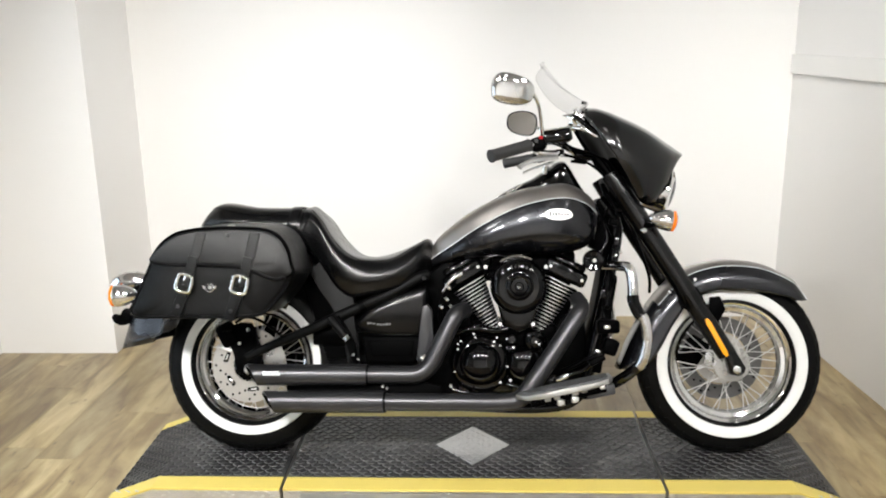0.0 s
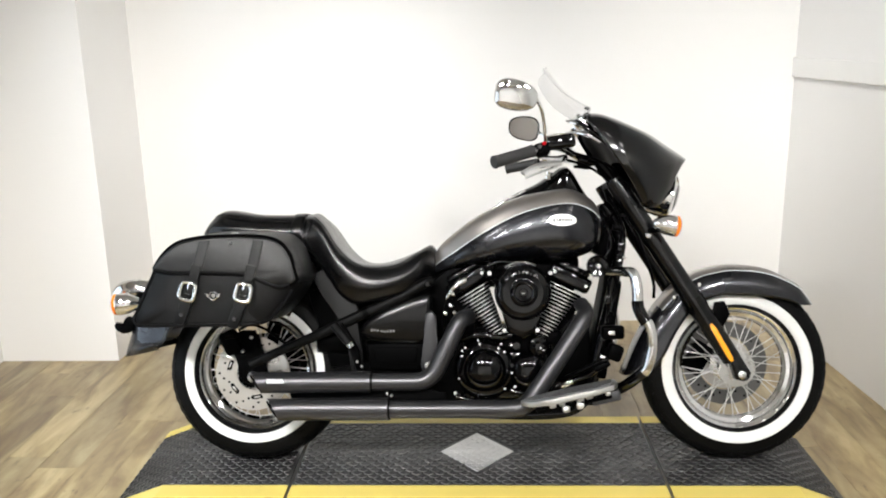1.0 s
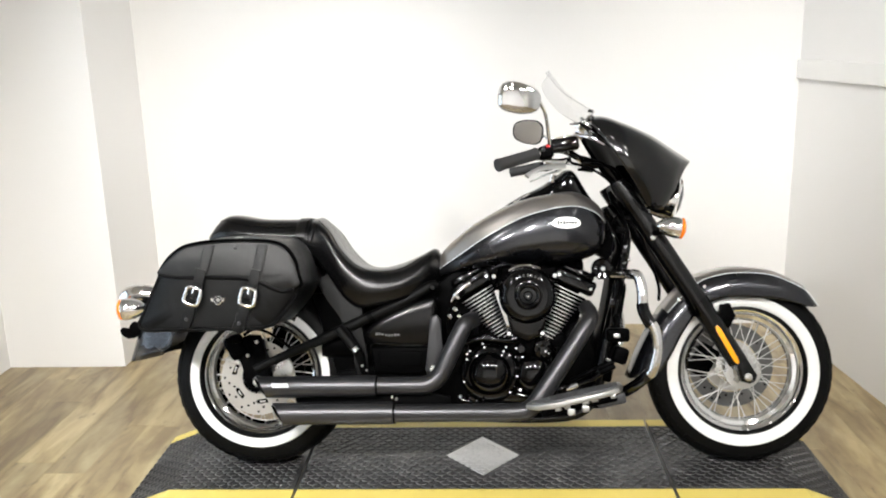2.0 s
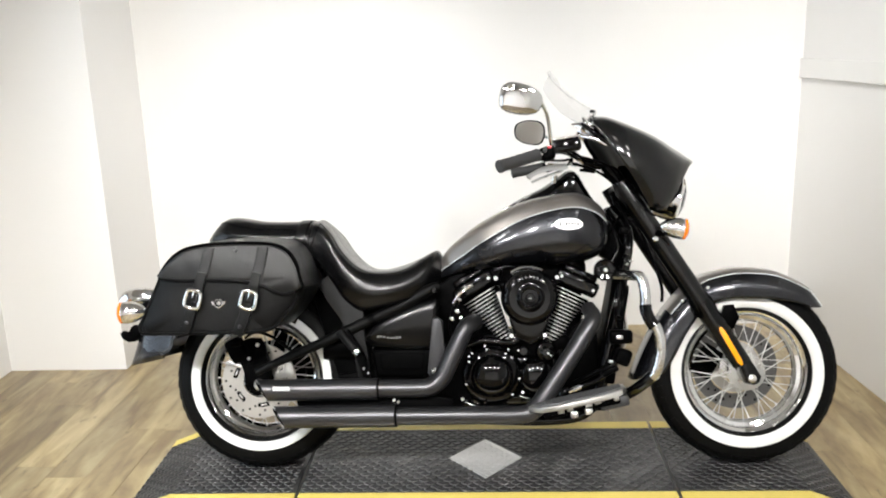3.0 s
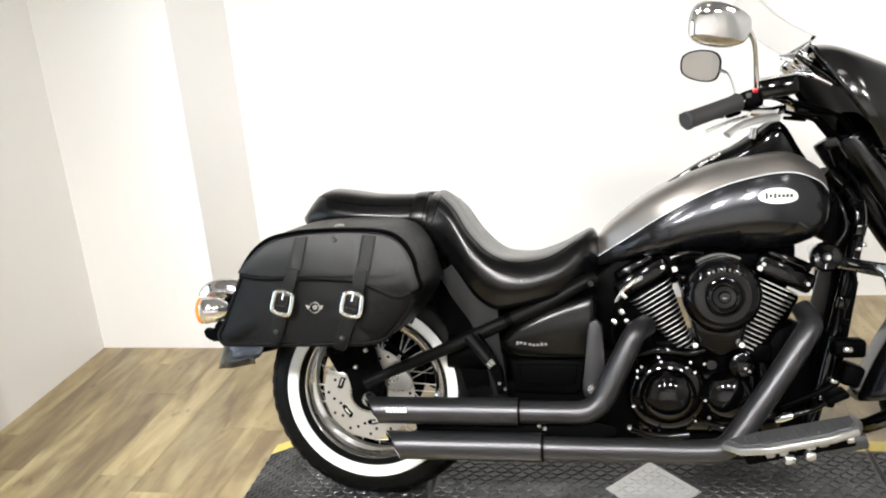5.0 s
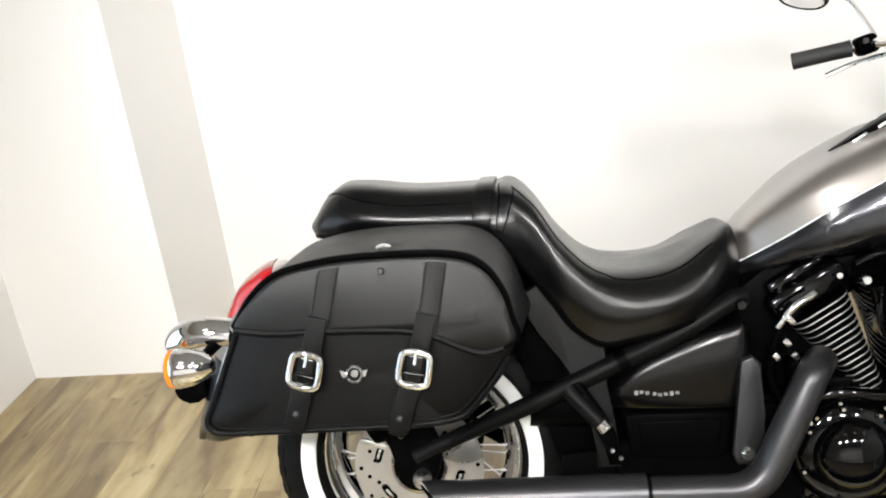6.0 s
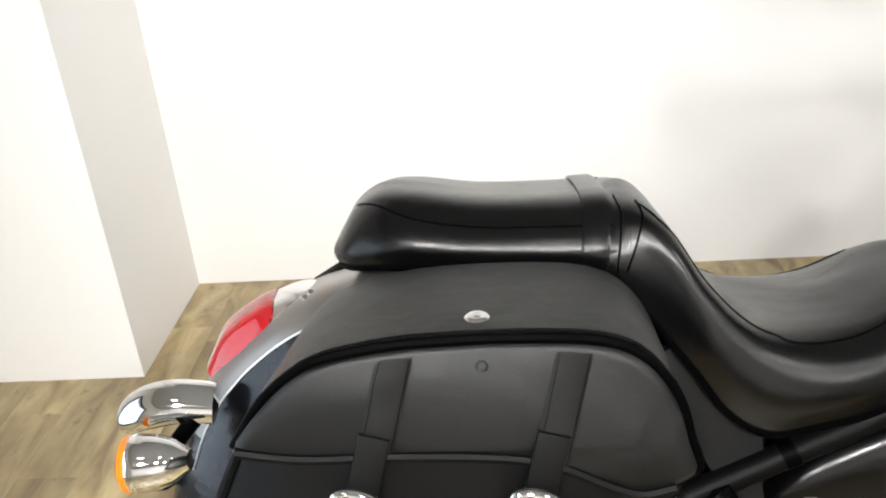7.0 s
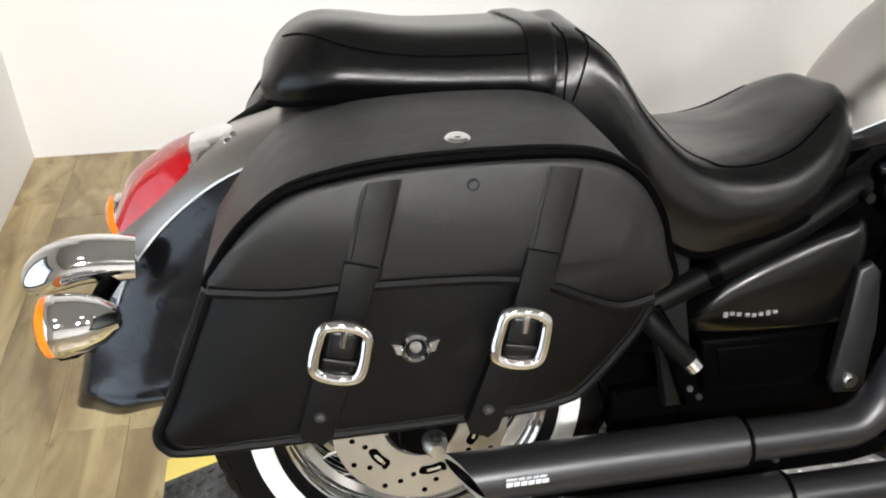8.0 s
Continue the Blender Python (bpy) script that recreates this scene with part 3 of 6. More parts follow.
def wheel(name, cx, cz, R, half, wall_out, wall_in, rim_r, disc_y, disc_r, spokes):
    c = (cx, 0, cz)
    # rim: chrome channel with rolled lips
    lip = half * 0.62
    prof = [(rim_r, lip), (rim_r + 0.004, lip + 0.004), (rim_r, lip + 0.007), (rim_r - 0.010, lip + 0.001), (rim_r - 0.016, lip * 0.72), (rim_r - 0.028, lip * 0.6), (rim_r - 0.034, lip * 0.3), (rim_r - 0.036, 0)]
    prof = prof + [(r, -h) for r, h in prof[-2::-1]] + [(rim_r - 0.004, -lip * 0.9), (rim_r - 0.020, 0), (rim_r - 0.004, lip * 0.9)]
    w = part(name, lathe(prof, c, (0, -1, 0), 72, None, True), RIM, bike, "whitewall tyre on a chrome spoked wheel")
    # tyre
    pr = [(rim_r - 0.002, lip * 0.9), (wall_in - 0.004, half * 0.86), (wall_in, half * 0.92), (wall_out, half * 1.0), (R - 0.052, half * 0.99), (R - 0.030, half * 0.90), (R - 0.013, half * 0.70), (R - 0.004, half * 0.40), (R, 0)]
    pr = [(v.x, v.y) for v in catmull([(r, h, 0) for r, h in pr], 3)]
    pr = pr + [(r, -h) for r, h in pr[-2::-1]]
    part("tyre", lathe(pr, c, (0, -1, 0), 96), TYRE, w, "black rubber tyre")
    # tread grooves as raised blocks on the shoulders
    verts, faces = [], []
    blocks = 46
    for sgn in (-1, 1):
        for i in range(blocks):
            a0 = 2 * math.pi * (i + (0.5 if sgn > 0 else 0)) / blocks
            k = len(verts)
            for top in (0, 1):
                for r, h, da in ((R - 0.029, 0.90, 0.012), (R - 0.012, 0.70, 0.018), (R - 0.003, 0.34, 0.058), (R - 0.003, 0.34, 0.105), (R - 0.012, 0.70, 0.095), (R - 0.029, 0.90, 0.085)):
                    rr = r + (0.0010 if top else -0.003)
                    a = a0 + da
                    verts.append((cx + rr * math.cos(a), sgn * half * h * (1.02 if top else 0.97), cz + rr * math.sin(a)))
            for q in range(6):
                faces.append((k + q, k + (q + 1) % 6, k + 6 + (q + 1) % 6, k + 6 + q))
            faces.append((k + 6, k + 7, k + 10, k + 11))
            faces.append((k + 7, k + 8, k + 9, k + 10))
    raw("tread", verts, faces, TYRE, w)
    for s in (1, -1):
        ring = [(wall_in, half * 0.93), (wall_in + 0.003, half * 0.985), ((wall_in + wall_out) / 2, half * 1.035), (wall_out - 0.003, half * 1.035), (wall_out, half * 0.98)]
        part("whitewall", lathe([(r, h * s) for r, h in ring], c, (0, -1, 0), 96), WHITEWALL, w, "white rubber sidewall band")
    # hub
    hp = [(0.012, 0.085), (0.030, 0.085), (0.034, 0.078), (0.034, 0.062), (0.062, 0.060), (0.062, 0.048), (0.040, 0.042), (0.030, 0.0)]
    hp = hp + [(r, -h) for r, h in hp[-2::-1]]
    part("hub", lathe(hp, c, (0, -1, 0), 36), ALLOY, w, "brushed alloy hub")
    # spokes
    length = 0.0
    mesh = None
    for i in range(spokes):
        side = 1 if i % 2 else -1
        a = 2 * math.pi * i / spokes
        lead = (1 if (i // 2) % 2 else -1) * 0.42
        p = Vector((cx + 0.052 * math.cos(a - lead), side * 0.052, cz + 0.052 * math.sin(a - lead)))
        q = Vector((cx + (rim_r - 0.030) * math.cos(a), side * 0.012, cz + (rim_r - 0.030) * math.sin(a)))
        d = q - p
        if mesh is None:
            length = d.length
            mesh = part("spoke", tube([(0, 0, 0), (0, 0, length * 0.9), (0, 0, length)], [0.0016, 0.0016, 0.0034], 1, 6), SPOKE, w)
            ob = mesh
        else:
            ob = again(mesh, Matrix(), w)
        ob.matrix_basis = Matrix.Translation(p) @ d.to_track_quat("Z", "Y").to_matrix().to_4x4()
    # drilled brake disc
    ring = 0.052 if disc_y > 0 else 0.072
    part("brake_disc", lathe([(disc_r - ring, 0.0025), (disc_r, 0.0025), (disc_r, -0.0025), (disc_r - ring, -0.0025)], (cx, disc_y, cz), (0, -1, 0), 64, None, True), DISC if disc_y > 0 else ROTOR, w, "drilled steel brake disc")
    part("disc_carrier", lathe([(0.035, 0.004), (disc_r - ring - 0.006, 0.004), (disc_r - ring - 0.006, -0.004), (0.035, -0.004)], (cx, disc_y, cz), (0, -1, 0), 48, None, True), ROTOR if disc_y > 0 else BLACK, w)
    hole = None
    for i in range(36):
        a = 2 * math.pi * i / 36
        r = disc_r - (0.012, 0.026, 0.040)[i % 3]
        at = Matrix.Translation((cx + r * math.cos(a), disc_y, cz + r * math.sin(a)))
        if hole is None:
            hole = part("disc_hole", lathe([(0, 0.0032), (0.0042, 0.0032), (0.0042, -0.0032), (0, -0.0032)], (0, 0, 0), (0, -1, 0), 10), BLACK, w)
            hole.matrix_basis = at
        else:
            again(hole, at, w)
    if disc_y < 0:
        for i in range(6):
            a = 2 * math.pi * (i + 0.35) / 6
            turn = Matrix.Translation((cx, disc_y, cz)) @ Matrix.Rotation(a, 4, "Y")
            bm = slab([(0.074, 0.013), (0.078, 0.019), (0.084, 0.020), (0.088, 0.015), (0.090, 0.0), (0.088, -0.015), (0.084, -0.020), (0.078, -0.019), (0.074, -0.013), (0.076, 0.0)], -0.0036, 0.0036, 0.001, 1, 2)
            bmesh.ops.transform(bm, matrix=turn, verts=bm.verts)
            part("disc_slot", bm, BLACK, w)
            bm = box((0.006, 0.0096, 0.022), (0.0825, 0, 0.002), 0.002, 2)
            bmesh.ops.transform(bm, matrix=turn, verts=bm.verts)
            part("bobbin", bm, ALLOY, w)
    return w


FWX, FWZ, RWX, RWZ = 0.832, 0.316, -0.826, 0.313
wheel("front_wheel", FWX, FWZ, 0.316, 0.062, 0.257, 0.219, 0.206, 0.082, 0.148, 40)
wheel("rear_wheel", RWX, RWZ, 0.312, 0.084, 0.246, 0.215, 0.202, -0.105, 0.128, 40)
# dark inner sleeve of the rear wheel behind the disc
part("drive_pulley", lathe([(0.02, 0.115), (0.112, 0.115), (0.118, 0.108), (0.118, 0.088), (0.02, 0.088)], (RWX, 0, RWZ), (0, 1, 0), 48), BLACK, bike)
part("belt_guard", slab([(-0.82, 0.33), (-0.84, 0.50), (-0.72, 0.52), (-0.56, 0.46), (-0.40, 0.44), (-0.36, 0.20), (-0.58, 0.185), (-0.66, 0.26), (-0.74, 0.31)], 0.118, 0.135, 0.006, 2), BLACK, bike)
part("under_seat_tray", slab([(-0.62, 0.70), (-0.40, 0.60), (-0.22, 0.64), (-0.20, 0.50), (-0.46, 0.42), (-0.56, 0.50)], -0.09, 0.09, 0.01, 2), BLACK, bike)


# -- forks and front end
def fork():
    return tube([(0.408, -0.118, 0.965), (0.430, -0.118, 0.930), (0.60, -0.118, 0.665), (0.70, -0.118, 0.508), (0.797, -0.118, 0.356)], [0.029, 0.033, 0.033, 0.034, 0.032], 4, 24)


def fork_foot():
    bm = slab([(0.782, 0.372), (0.812, 0.386), (0.856, 0.312), (0.850, 0.292), (0.832, 0.283), (0.806, 0.289)], -0.140, -0.092, 0.008, 3)
    return bm


forks = both("fork_leg", fork, COVER_BLACK, bike, "satin black fork leg")
both("fork_foot", fork_foot, COVER_BLACK, bike)
for f, sgn in zip(forks, (-1, 1)):
    part("fork_seal", tube([(0.668, sgn * 0.118, 0.559), (0.690, sgn * 0.118, 0.524)], 0.0365, 1, 24), GLOSS, f)
    part("fork_collar", tube([(0.450, sgn * 0.118, 0.900), (0.470, sgn * 0.118, 0.868)], 0.0355, 1, 24), GLOSS, f)
    # pointed amber reflector in a black holder, along the leg
    along, across = Vector((0.4845, -0.8748)), Vector((0.8748, 0.4845))
    for nm, grow, depth, mat, label in (("reflector_holder", 0.0025, 0.0045, GLOSS, ""), ("reflector", 0.0, 0.006, REFLECTOR, "long amber reflector")):
        outline = [Vector((0.719, 0.478)) + along * (u + (grow if u > 0.07 else -grow)) + across * (w + math.copysign(grow, w)) for u, w in ((0, -0.004), (0.016, -0.0085), (0.127, -0.0085), (0.143, -0.004), (0.143, 0.004), (0.127, 0.0085), (0.016, 0.0085), (0, 0.004))]
        ref = slab([tuple(p) for p in outline], -depth, depth, 0.002, 2)
        for v in ref.verts:
            v.co.y += sgn * 0.151
        part(nm, ref, mat, f, label)
    bolt("axle_bolt", (FWX - 0.008, sgn * 0.140, FWZ - 0.010), f, 0.0135, 0.006, ALLOY, (0, sgn, 0), "bare metal axle bolt")
    bolt("pinch_bolt", (0.838, sgn * 0.139, 0.292), f, 0.005, 0.004, STEEL, (0, sgn, 0))
part("axle", tube([(FWX, -0.12, FWZ - 0.005), (FWX, 0.12, FWZ - 0.005)], 0.011, 1, 14), ALLOY, bike)
part("brake_caliper", box((0.085, 0.05, 0.12), (0.735, 0.098, 0.335), 0.014, 3, None, Matrix.Rotation(radians(32), 4, "Y")), BLACK, bike)
part("fork_brace", box((0.05, 0.25, 0.03), (0.675, 0, 0.585), 0.008, 2, None, Matrix.Rotation(radians(57), 4, "Y")), BLACK, bike)
part("caliper_bracket", slab([(0.735, 0.462), (0.775, 0.458), (0.800, 0.505), (0.782, 0.548), (0.752, 0.545)], -0.103, -0.070, 0.006, 2), BLACK, bike)
for nm, z, x in (("lower_triple_clamp", 0.868, 0.468), ("upper_triple_clamp", 0.946, 0.428)):
    part(nm, box((0.052, 0.30, 0.034), (x, 0, z), 0.012, 3, None, Matrix.Rotation(radians(32), 4, "Y")), BLACK, bike)
part("steering_head", tube([(0.416, 0, 0.945), (0.448, 0, 0.85)], 0.026, 1, 20), BLACK, bike)
part("brake_hose", tube([(0.45, -0.06, 0.90), (0.50, -0.09, 0.75), (0.545, -0.085, 0.62), (0.550, -0.07, 0.56)], 0.0055, 5, 8), BLACK, bike)
part("brake_hose", tube([(0.33, -0.08, 1.03), (0.40, -0.10, 1.01), (0.445, -0.06, 0.95)], 0.0055, 5, 8), BLACK, bike)
part("cable", tube([(0.25, -0.14, 1.03), (0.34, -0.11, 1.00), (0.405, -0.09, 0.94), (0.415, -0.06, 0.84), (0.36, -0.05, 0.78)], 0.005, 5, 8), BLACK, bike)
part("cable", tube([(0.27, -0.10, 1.06), (0.38, -0.13, 1.01), (0.425, -0.10, 0.90), (0.37, -0.06, 0.77)], 0.0045, 5, 8), BLACK, bike)


def arch_rows(crown, rim, shoulder_y, side_y, rim_y, inset=0.10):
    rows = []
    for (x, z), (ex, ez) in zip(crown, rim):
        d = Vector((ex - x, 0, ez - z))
        c = Vector((x, 0, z))
        rows.append([c, c + d * inset * 0.28 + Vector((0, -shoulder_y * 0.62, 0)), c + d * (inset + 0.10) + Vector((0, -shoulder_y, 0)), c + d * 0.55 + Vector((0, -side_y, 0)), c + d + Vector((0, -rim_y, 0))])
    return rows


FF_CROWN = [(1.092, 0.534), (1.066, 0.577), (1.037, 0.609), (0.940, 0.657), (0.842, 0.671), (0.764, 0.664), (0.666, 0.630), (0.567, 0.532), (0.498, 0.413), (0.446, 0.292)]
FF_RIM = [(1.040, 0.533), (1.018, 0.543), (0.985, 0.552), (0.920, 0.562), (0.838, 0.566), (0.764, 0.566), (0.690, 0.535), (0.628, 0.455), (0.585, 0.375), (0.548, 0.318)]
rows = arch_rows(FF_CROWN, FF_RIM, 0.070, 0.089, 0.092)
ff = part("front_fender", skin(rows, 5, 4, [0, 0, 1, 1]), [SILVER, PAINT], bike, "two-tone titanium and graphite front fender, shade on its lower rear crown painted in")
shell(ff, 0.003)
# shade on the lower rear crown, put into the colour as graphite
for face in ff.data.polygons:
    if face.center.z < 0.52 and face.center.x < FWX:
        face.material_index = 1


def stripe(rows, at, r, parent, side, lift=0.0012):
    pts = []
    for row in rows:
        p = Vector(row[at])
        p.y *= side
        pts.append(p + Vector((0, -side * lift, lift)))
    return part("pinstripe", tube(pts, r, 5, 6), STRIPE, parent, "thin white pinstripe")


for s in (1, -1):
    stripe(rows[:8], 2, 0.0015, ff, s)
for x, z in ((0.617, 0.563), (0.700, 0.605)):
    bolt("fender_bolt", (x, -0.0845, z), ff, 0.007, 0.004, CHROME)


# -- fairing and screen
def fairing_rows():
    rear = [(0.332, 0, 1.203), (0.318, -0.12, 1.185), (0.322, -0.185, 1.150), (0.390, -0.215, 1.045), (0.450, -0.195, 0.955), (0.505, -0.150, 0.866)]
    r2 = [(0.395, 0, 1.193), (0.385, -0.12, 1.178), (0.392, -0.19, 1.140), (0.440, -0.215, 1.040), (0.485, -0.195, 0.955), (0.520, -0.150, 0.865)]
    mid = [(0.531, 0, 1.137), (0.520, -0.10, 1.122), (0.520, -0.165, 1.085), (0.530, -0.185, 1.010), (0.535, -0.175, 0.940), (0.540, -0.140, 0.865)]
    r4 = [(0.622, 0, 1.082), (0.610, -0.07, 1.068), (0.603, -0.125, 1.035), (0.590, -0.145, 0.985), (0.575, -0.145, 0.930), (0.555, -0.125, 0.866)]
    nose = [(0.680, 0, 1.040), (0.667, -0.045, 1.030), (0.645, -0.085, 1.010), (0.618, -0.108, 0.965), (0.594, -0.116, 0.917), (0.562, -0.112, 0.868)]
    return [rear, r2, mid, r4, nose]


fairing = part("fairing", skin(fairing_rows(), 5, 4), [FAIRING, BLACK], bike, "glossy black bar-mounted fairing")
shell(fairing, 0.004).modifiers[0].material_offset = 1
screen_rows = [[(0.345, 0, 1.207), (0.338, -0.09, 1.206), (0.318, -0.160, 1.200)], [(0.268, 0, 1.264), (0.264, -0.085, 1.260), (0.246, -0.152, 1.248)], [(0.225, 0, 1.315), (0.221, -0.080, 1.309), (0.203, -0.138, 1.294)], [(0.196, 0, 1.362), (0.192, -0.065, 1.355), (0.178, -0.110, 1.334)]]
ws = part("windscreen", skin(screen_rows, 5, 5), SCREEN, bike, "low clear acrylic windscreen")
shell(ws, 0.003)
ws.visible_shadow = False
part("screen_edge", tube([(0.318, -0.160, 1.200), (0.246, -0.152, 1.248), (0.203, -0.138, 1.294), (0.178, -0.110, 1.334), (0.192, -0.055, 1.356), (0.196, 0, 1.363), (0.192, 0.055, 1.356), (0.178, 0.110, 1.334), (0.203, 0.138, 1.294), (0.246, 0.152, 1.248), (0.318, 0.160, 1.200)], 0.0017, 5, 6), CLEARLENS, ws, "polished screen edge")
part("screen_trim", tube([(0.312, -0.168, 1.196), (0.330, -0.11, 1.204), (0.345, 0, 1.212), (0.330, 0.11, 1.204), (0.312, 0.168, 1.196)], 0.0065, 5, 8, None, False, 0.6), GLOSS, bike)
part("dash_panel", skin([[(0.315, 0, 1.185), (0.320, -0.10, 1.170), (0.345, -0.16, 1.125)], [(0.385, 0, 1.10), (0.390, -0.10, 1.09), (0.400, -0.165, 1.045)], [(0.425, 0, 1.03), (0.435, -0.09, 1.02), (0.450, -0.15, 0.985)]], 4, 4), BLACK, bike)
for y in (-0.075, 0.055):
    part("gauge", lathe([(0, 0.012), (0.026, 0.012), (0.030, 0.016), (0.033, 0.010), (0.033, -0.02), (0, -0.02)], (0.315, y, 1.165), (-0.75, 0, 0.66), 28), CHROME, bike, "chrome-rimmed gauge")
# chrome fittings below the screen
for pts in (([(0.258, -0.055, 1.172), (0.296, -0.075, 1.163), (0.345, -0.085, 1.136)]), ([(0.282, -0.090, 1.128), (0.330, -0.105, 1.120), (0.372, -0.115, 1.094)])):
    part("gauge_visor", tube(pts, [0.003, 0.016, 0.013], 5, 14, None, False, 0.6), CHROME, bike, "chrome gauge visor")
part("screen_bracket", tube([(0.285, -0.115, 1.165), (0.315, -0.125, 1.140), (0.350, -0.130, 1.115), (0.385, -0.135, 1.080)], [0.005, 0.008, 0.009, 0.005], 4, 10), GLOSS, bike)
for x, y, z in ((0.292, -0.128, 1.176), (0.318, -0.140, 1.158), (0.348, -0.146, 1.128)):
    bolt("screen_screw", (x, y, z), bike, 0.007, 0.005, CHROME, (-0.4, -0.8, 0.45))
# headlamp
hl = part("headlight", lathe([(0.0, -0.10), (0.045, -0.09), (0.072, -0.05), (0.080, 0.0), (0.084, 0.012), (0.078, 0.018)], (0.605, 0, 0.915), (0.97, 0, -0.24), 40), CHROME, bike, "round chrome headlamp")
part("headlight_lens", lathe([(0.079, 0.012), (0.074, 0.026), (0.05, 0.038), (0.0, 0.044)], (0.605, 0, 0.915), (0.97, 0, -0.24), 40), CLEARLENS, hl, "clear glass lens")


def indicator(name, at, aim, r, length):
    aim = Vector(aim).normalized()
    b = part(name, lathe([(0, -length), (r * 0.35, -length * 0.96), (r * 0.72, -length * 0.70), (r * 0.93, -length * 0.38), (r, -0.004), (r * 1.03, 0.003), (r, 0.008)], at, aim, 32), CHROME, bike, "bullet-shaped chrome turn signal with amber lens")
    part("lens", lathe([(r * 0.99, 0.004), (r * 0.98, 0.017), (r * 0.75, 0.023), (0, 0.026)], at, aim, 32), AMBER, b, "amber lens")
    return b


for s in (-1, 1):
    ind = indicator("front_turn_signal", (0.590, s * 0.185, 0.803), (0.97, 0, -0.15), 0.035, 0.066)
    part("stalk", tube([(0.50, s * 0.125, 0.79), (0.535, s * 0.155, 0.79), (0.560, s * 0.185, 0.80)], 0.011, 4, 12), BLACK, ind)
    bolt("bolt", (0.515, s * 0.156, 0.772), ind, 0.009, 0.006, CHROME, (0, s, 0))

# -- handlebar
bar_pts = [(0.004, -0.333, 1.004), (0.132, -0.244, 1.048), (0.212, -0.190, 1.066), (0.282, -0.090, 1.048), (0.302, 0.02, 1.038), (0.294, 0.13, 1.050), (0.275, 0.27, 1.072), (0.240, 0.405, 1.084), (0.196, 0.446, 1.078), (0.078, 0.486, 1.061)]
part("handlebar", tube(bar_pts, 0.012, 5, 14), CHROME, bike, "chrome handlebar")
for nm, a, b in (("grip", (0.002, -0.335, 1.003), (0.128, -0.247, 1.047)), ("grip", (0.072, 0.488, 1.060), (0.196, 0.446, 1.078))):
    a, b = Vector(a), Vector(b)
    g = part(nm, tube([a, a + (b - a) * 0.04, a + (b - a) * 0.08, a + (b - a) * 0.9, b], [0.017, 0.0215, 0.0198, 0.0195, 0.0215], 2, 20), FOAM, bike, "black rubber grip")
for s, bx, by, bz in ((-1, 0.160, -0.228, 1.053), (1, 0.222, 0.432, 1.082)):
    sw = part("switch_housing", box((0.050, 0.045, 0.045), (bx, by, bz), 0.012, 3, None, Matrix.Rotation(radians(-16), 4, "Y")), BLACK, bike)
    part("switch", box((0.012, 0.01, 0.012), (bx - 0.008, by - 0.024, bz + 0.008), 0.003, 2), STEEL, sw)
part("kill_switch", box((0.014, 0.010, 0.012), (0.167, -0.246, 1.072), 0.003, 2), REDLENS, bike, "red kill switch")
mc = part("master_cylinder", box((0.098, 0.054, 0.044), (0.222, -0.205, 1.079), 0.012, 3, None, Matrix.Rotation(radians(-8), 4, "Y")), GLOSS, bike, "black brake fluid reservoir")
part("reservoir_lid", box((0.096, 0.052, 0.006), (0.220, -0.205, 1.103), 0.0025, 2, None, Matrix.Rotation(radians(-8), 4, "Y")), CHROME, mc)
part("lever_clamp", tube([(0.158, -0.225, 1.026), (0.207, -0.205, 1.022), (0.243, -0.180, 1.034)], [0.010, 0.014, 0.010], 4, 12), CHROME, bike)
part("brake_lever", tube([(0.221, -0.222, 1.011), (0.180, -0.250, 1.005), (0.138, -0.280, 0.995), (0.108, -0.302, 0.980), (0.094, -0.312, 0.969)], [0.012, 0.012, 0.010, 0.008, 0.010], 5, 12, None, False, 0.6), POLISHED, bike, "polished alloy lever")
part("clutch_lever", tube([(0.270, 0.410, 1.058), (0.215, 0.465, 1.046), (0.152, 0.492, 1.022)], [0.009, 0.008, 0.008], 5, 12, None, False, 0.6), ALLOY, bike, "polished alloy lever")
for y in (-0.045, 0.085):
    part("riser", tube([(0.356, y, 1.030), (0.302, y, 1.038)], 0.016, 1, 16), GLOSS, bike)


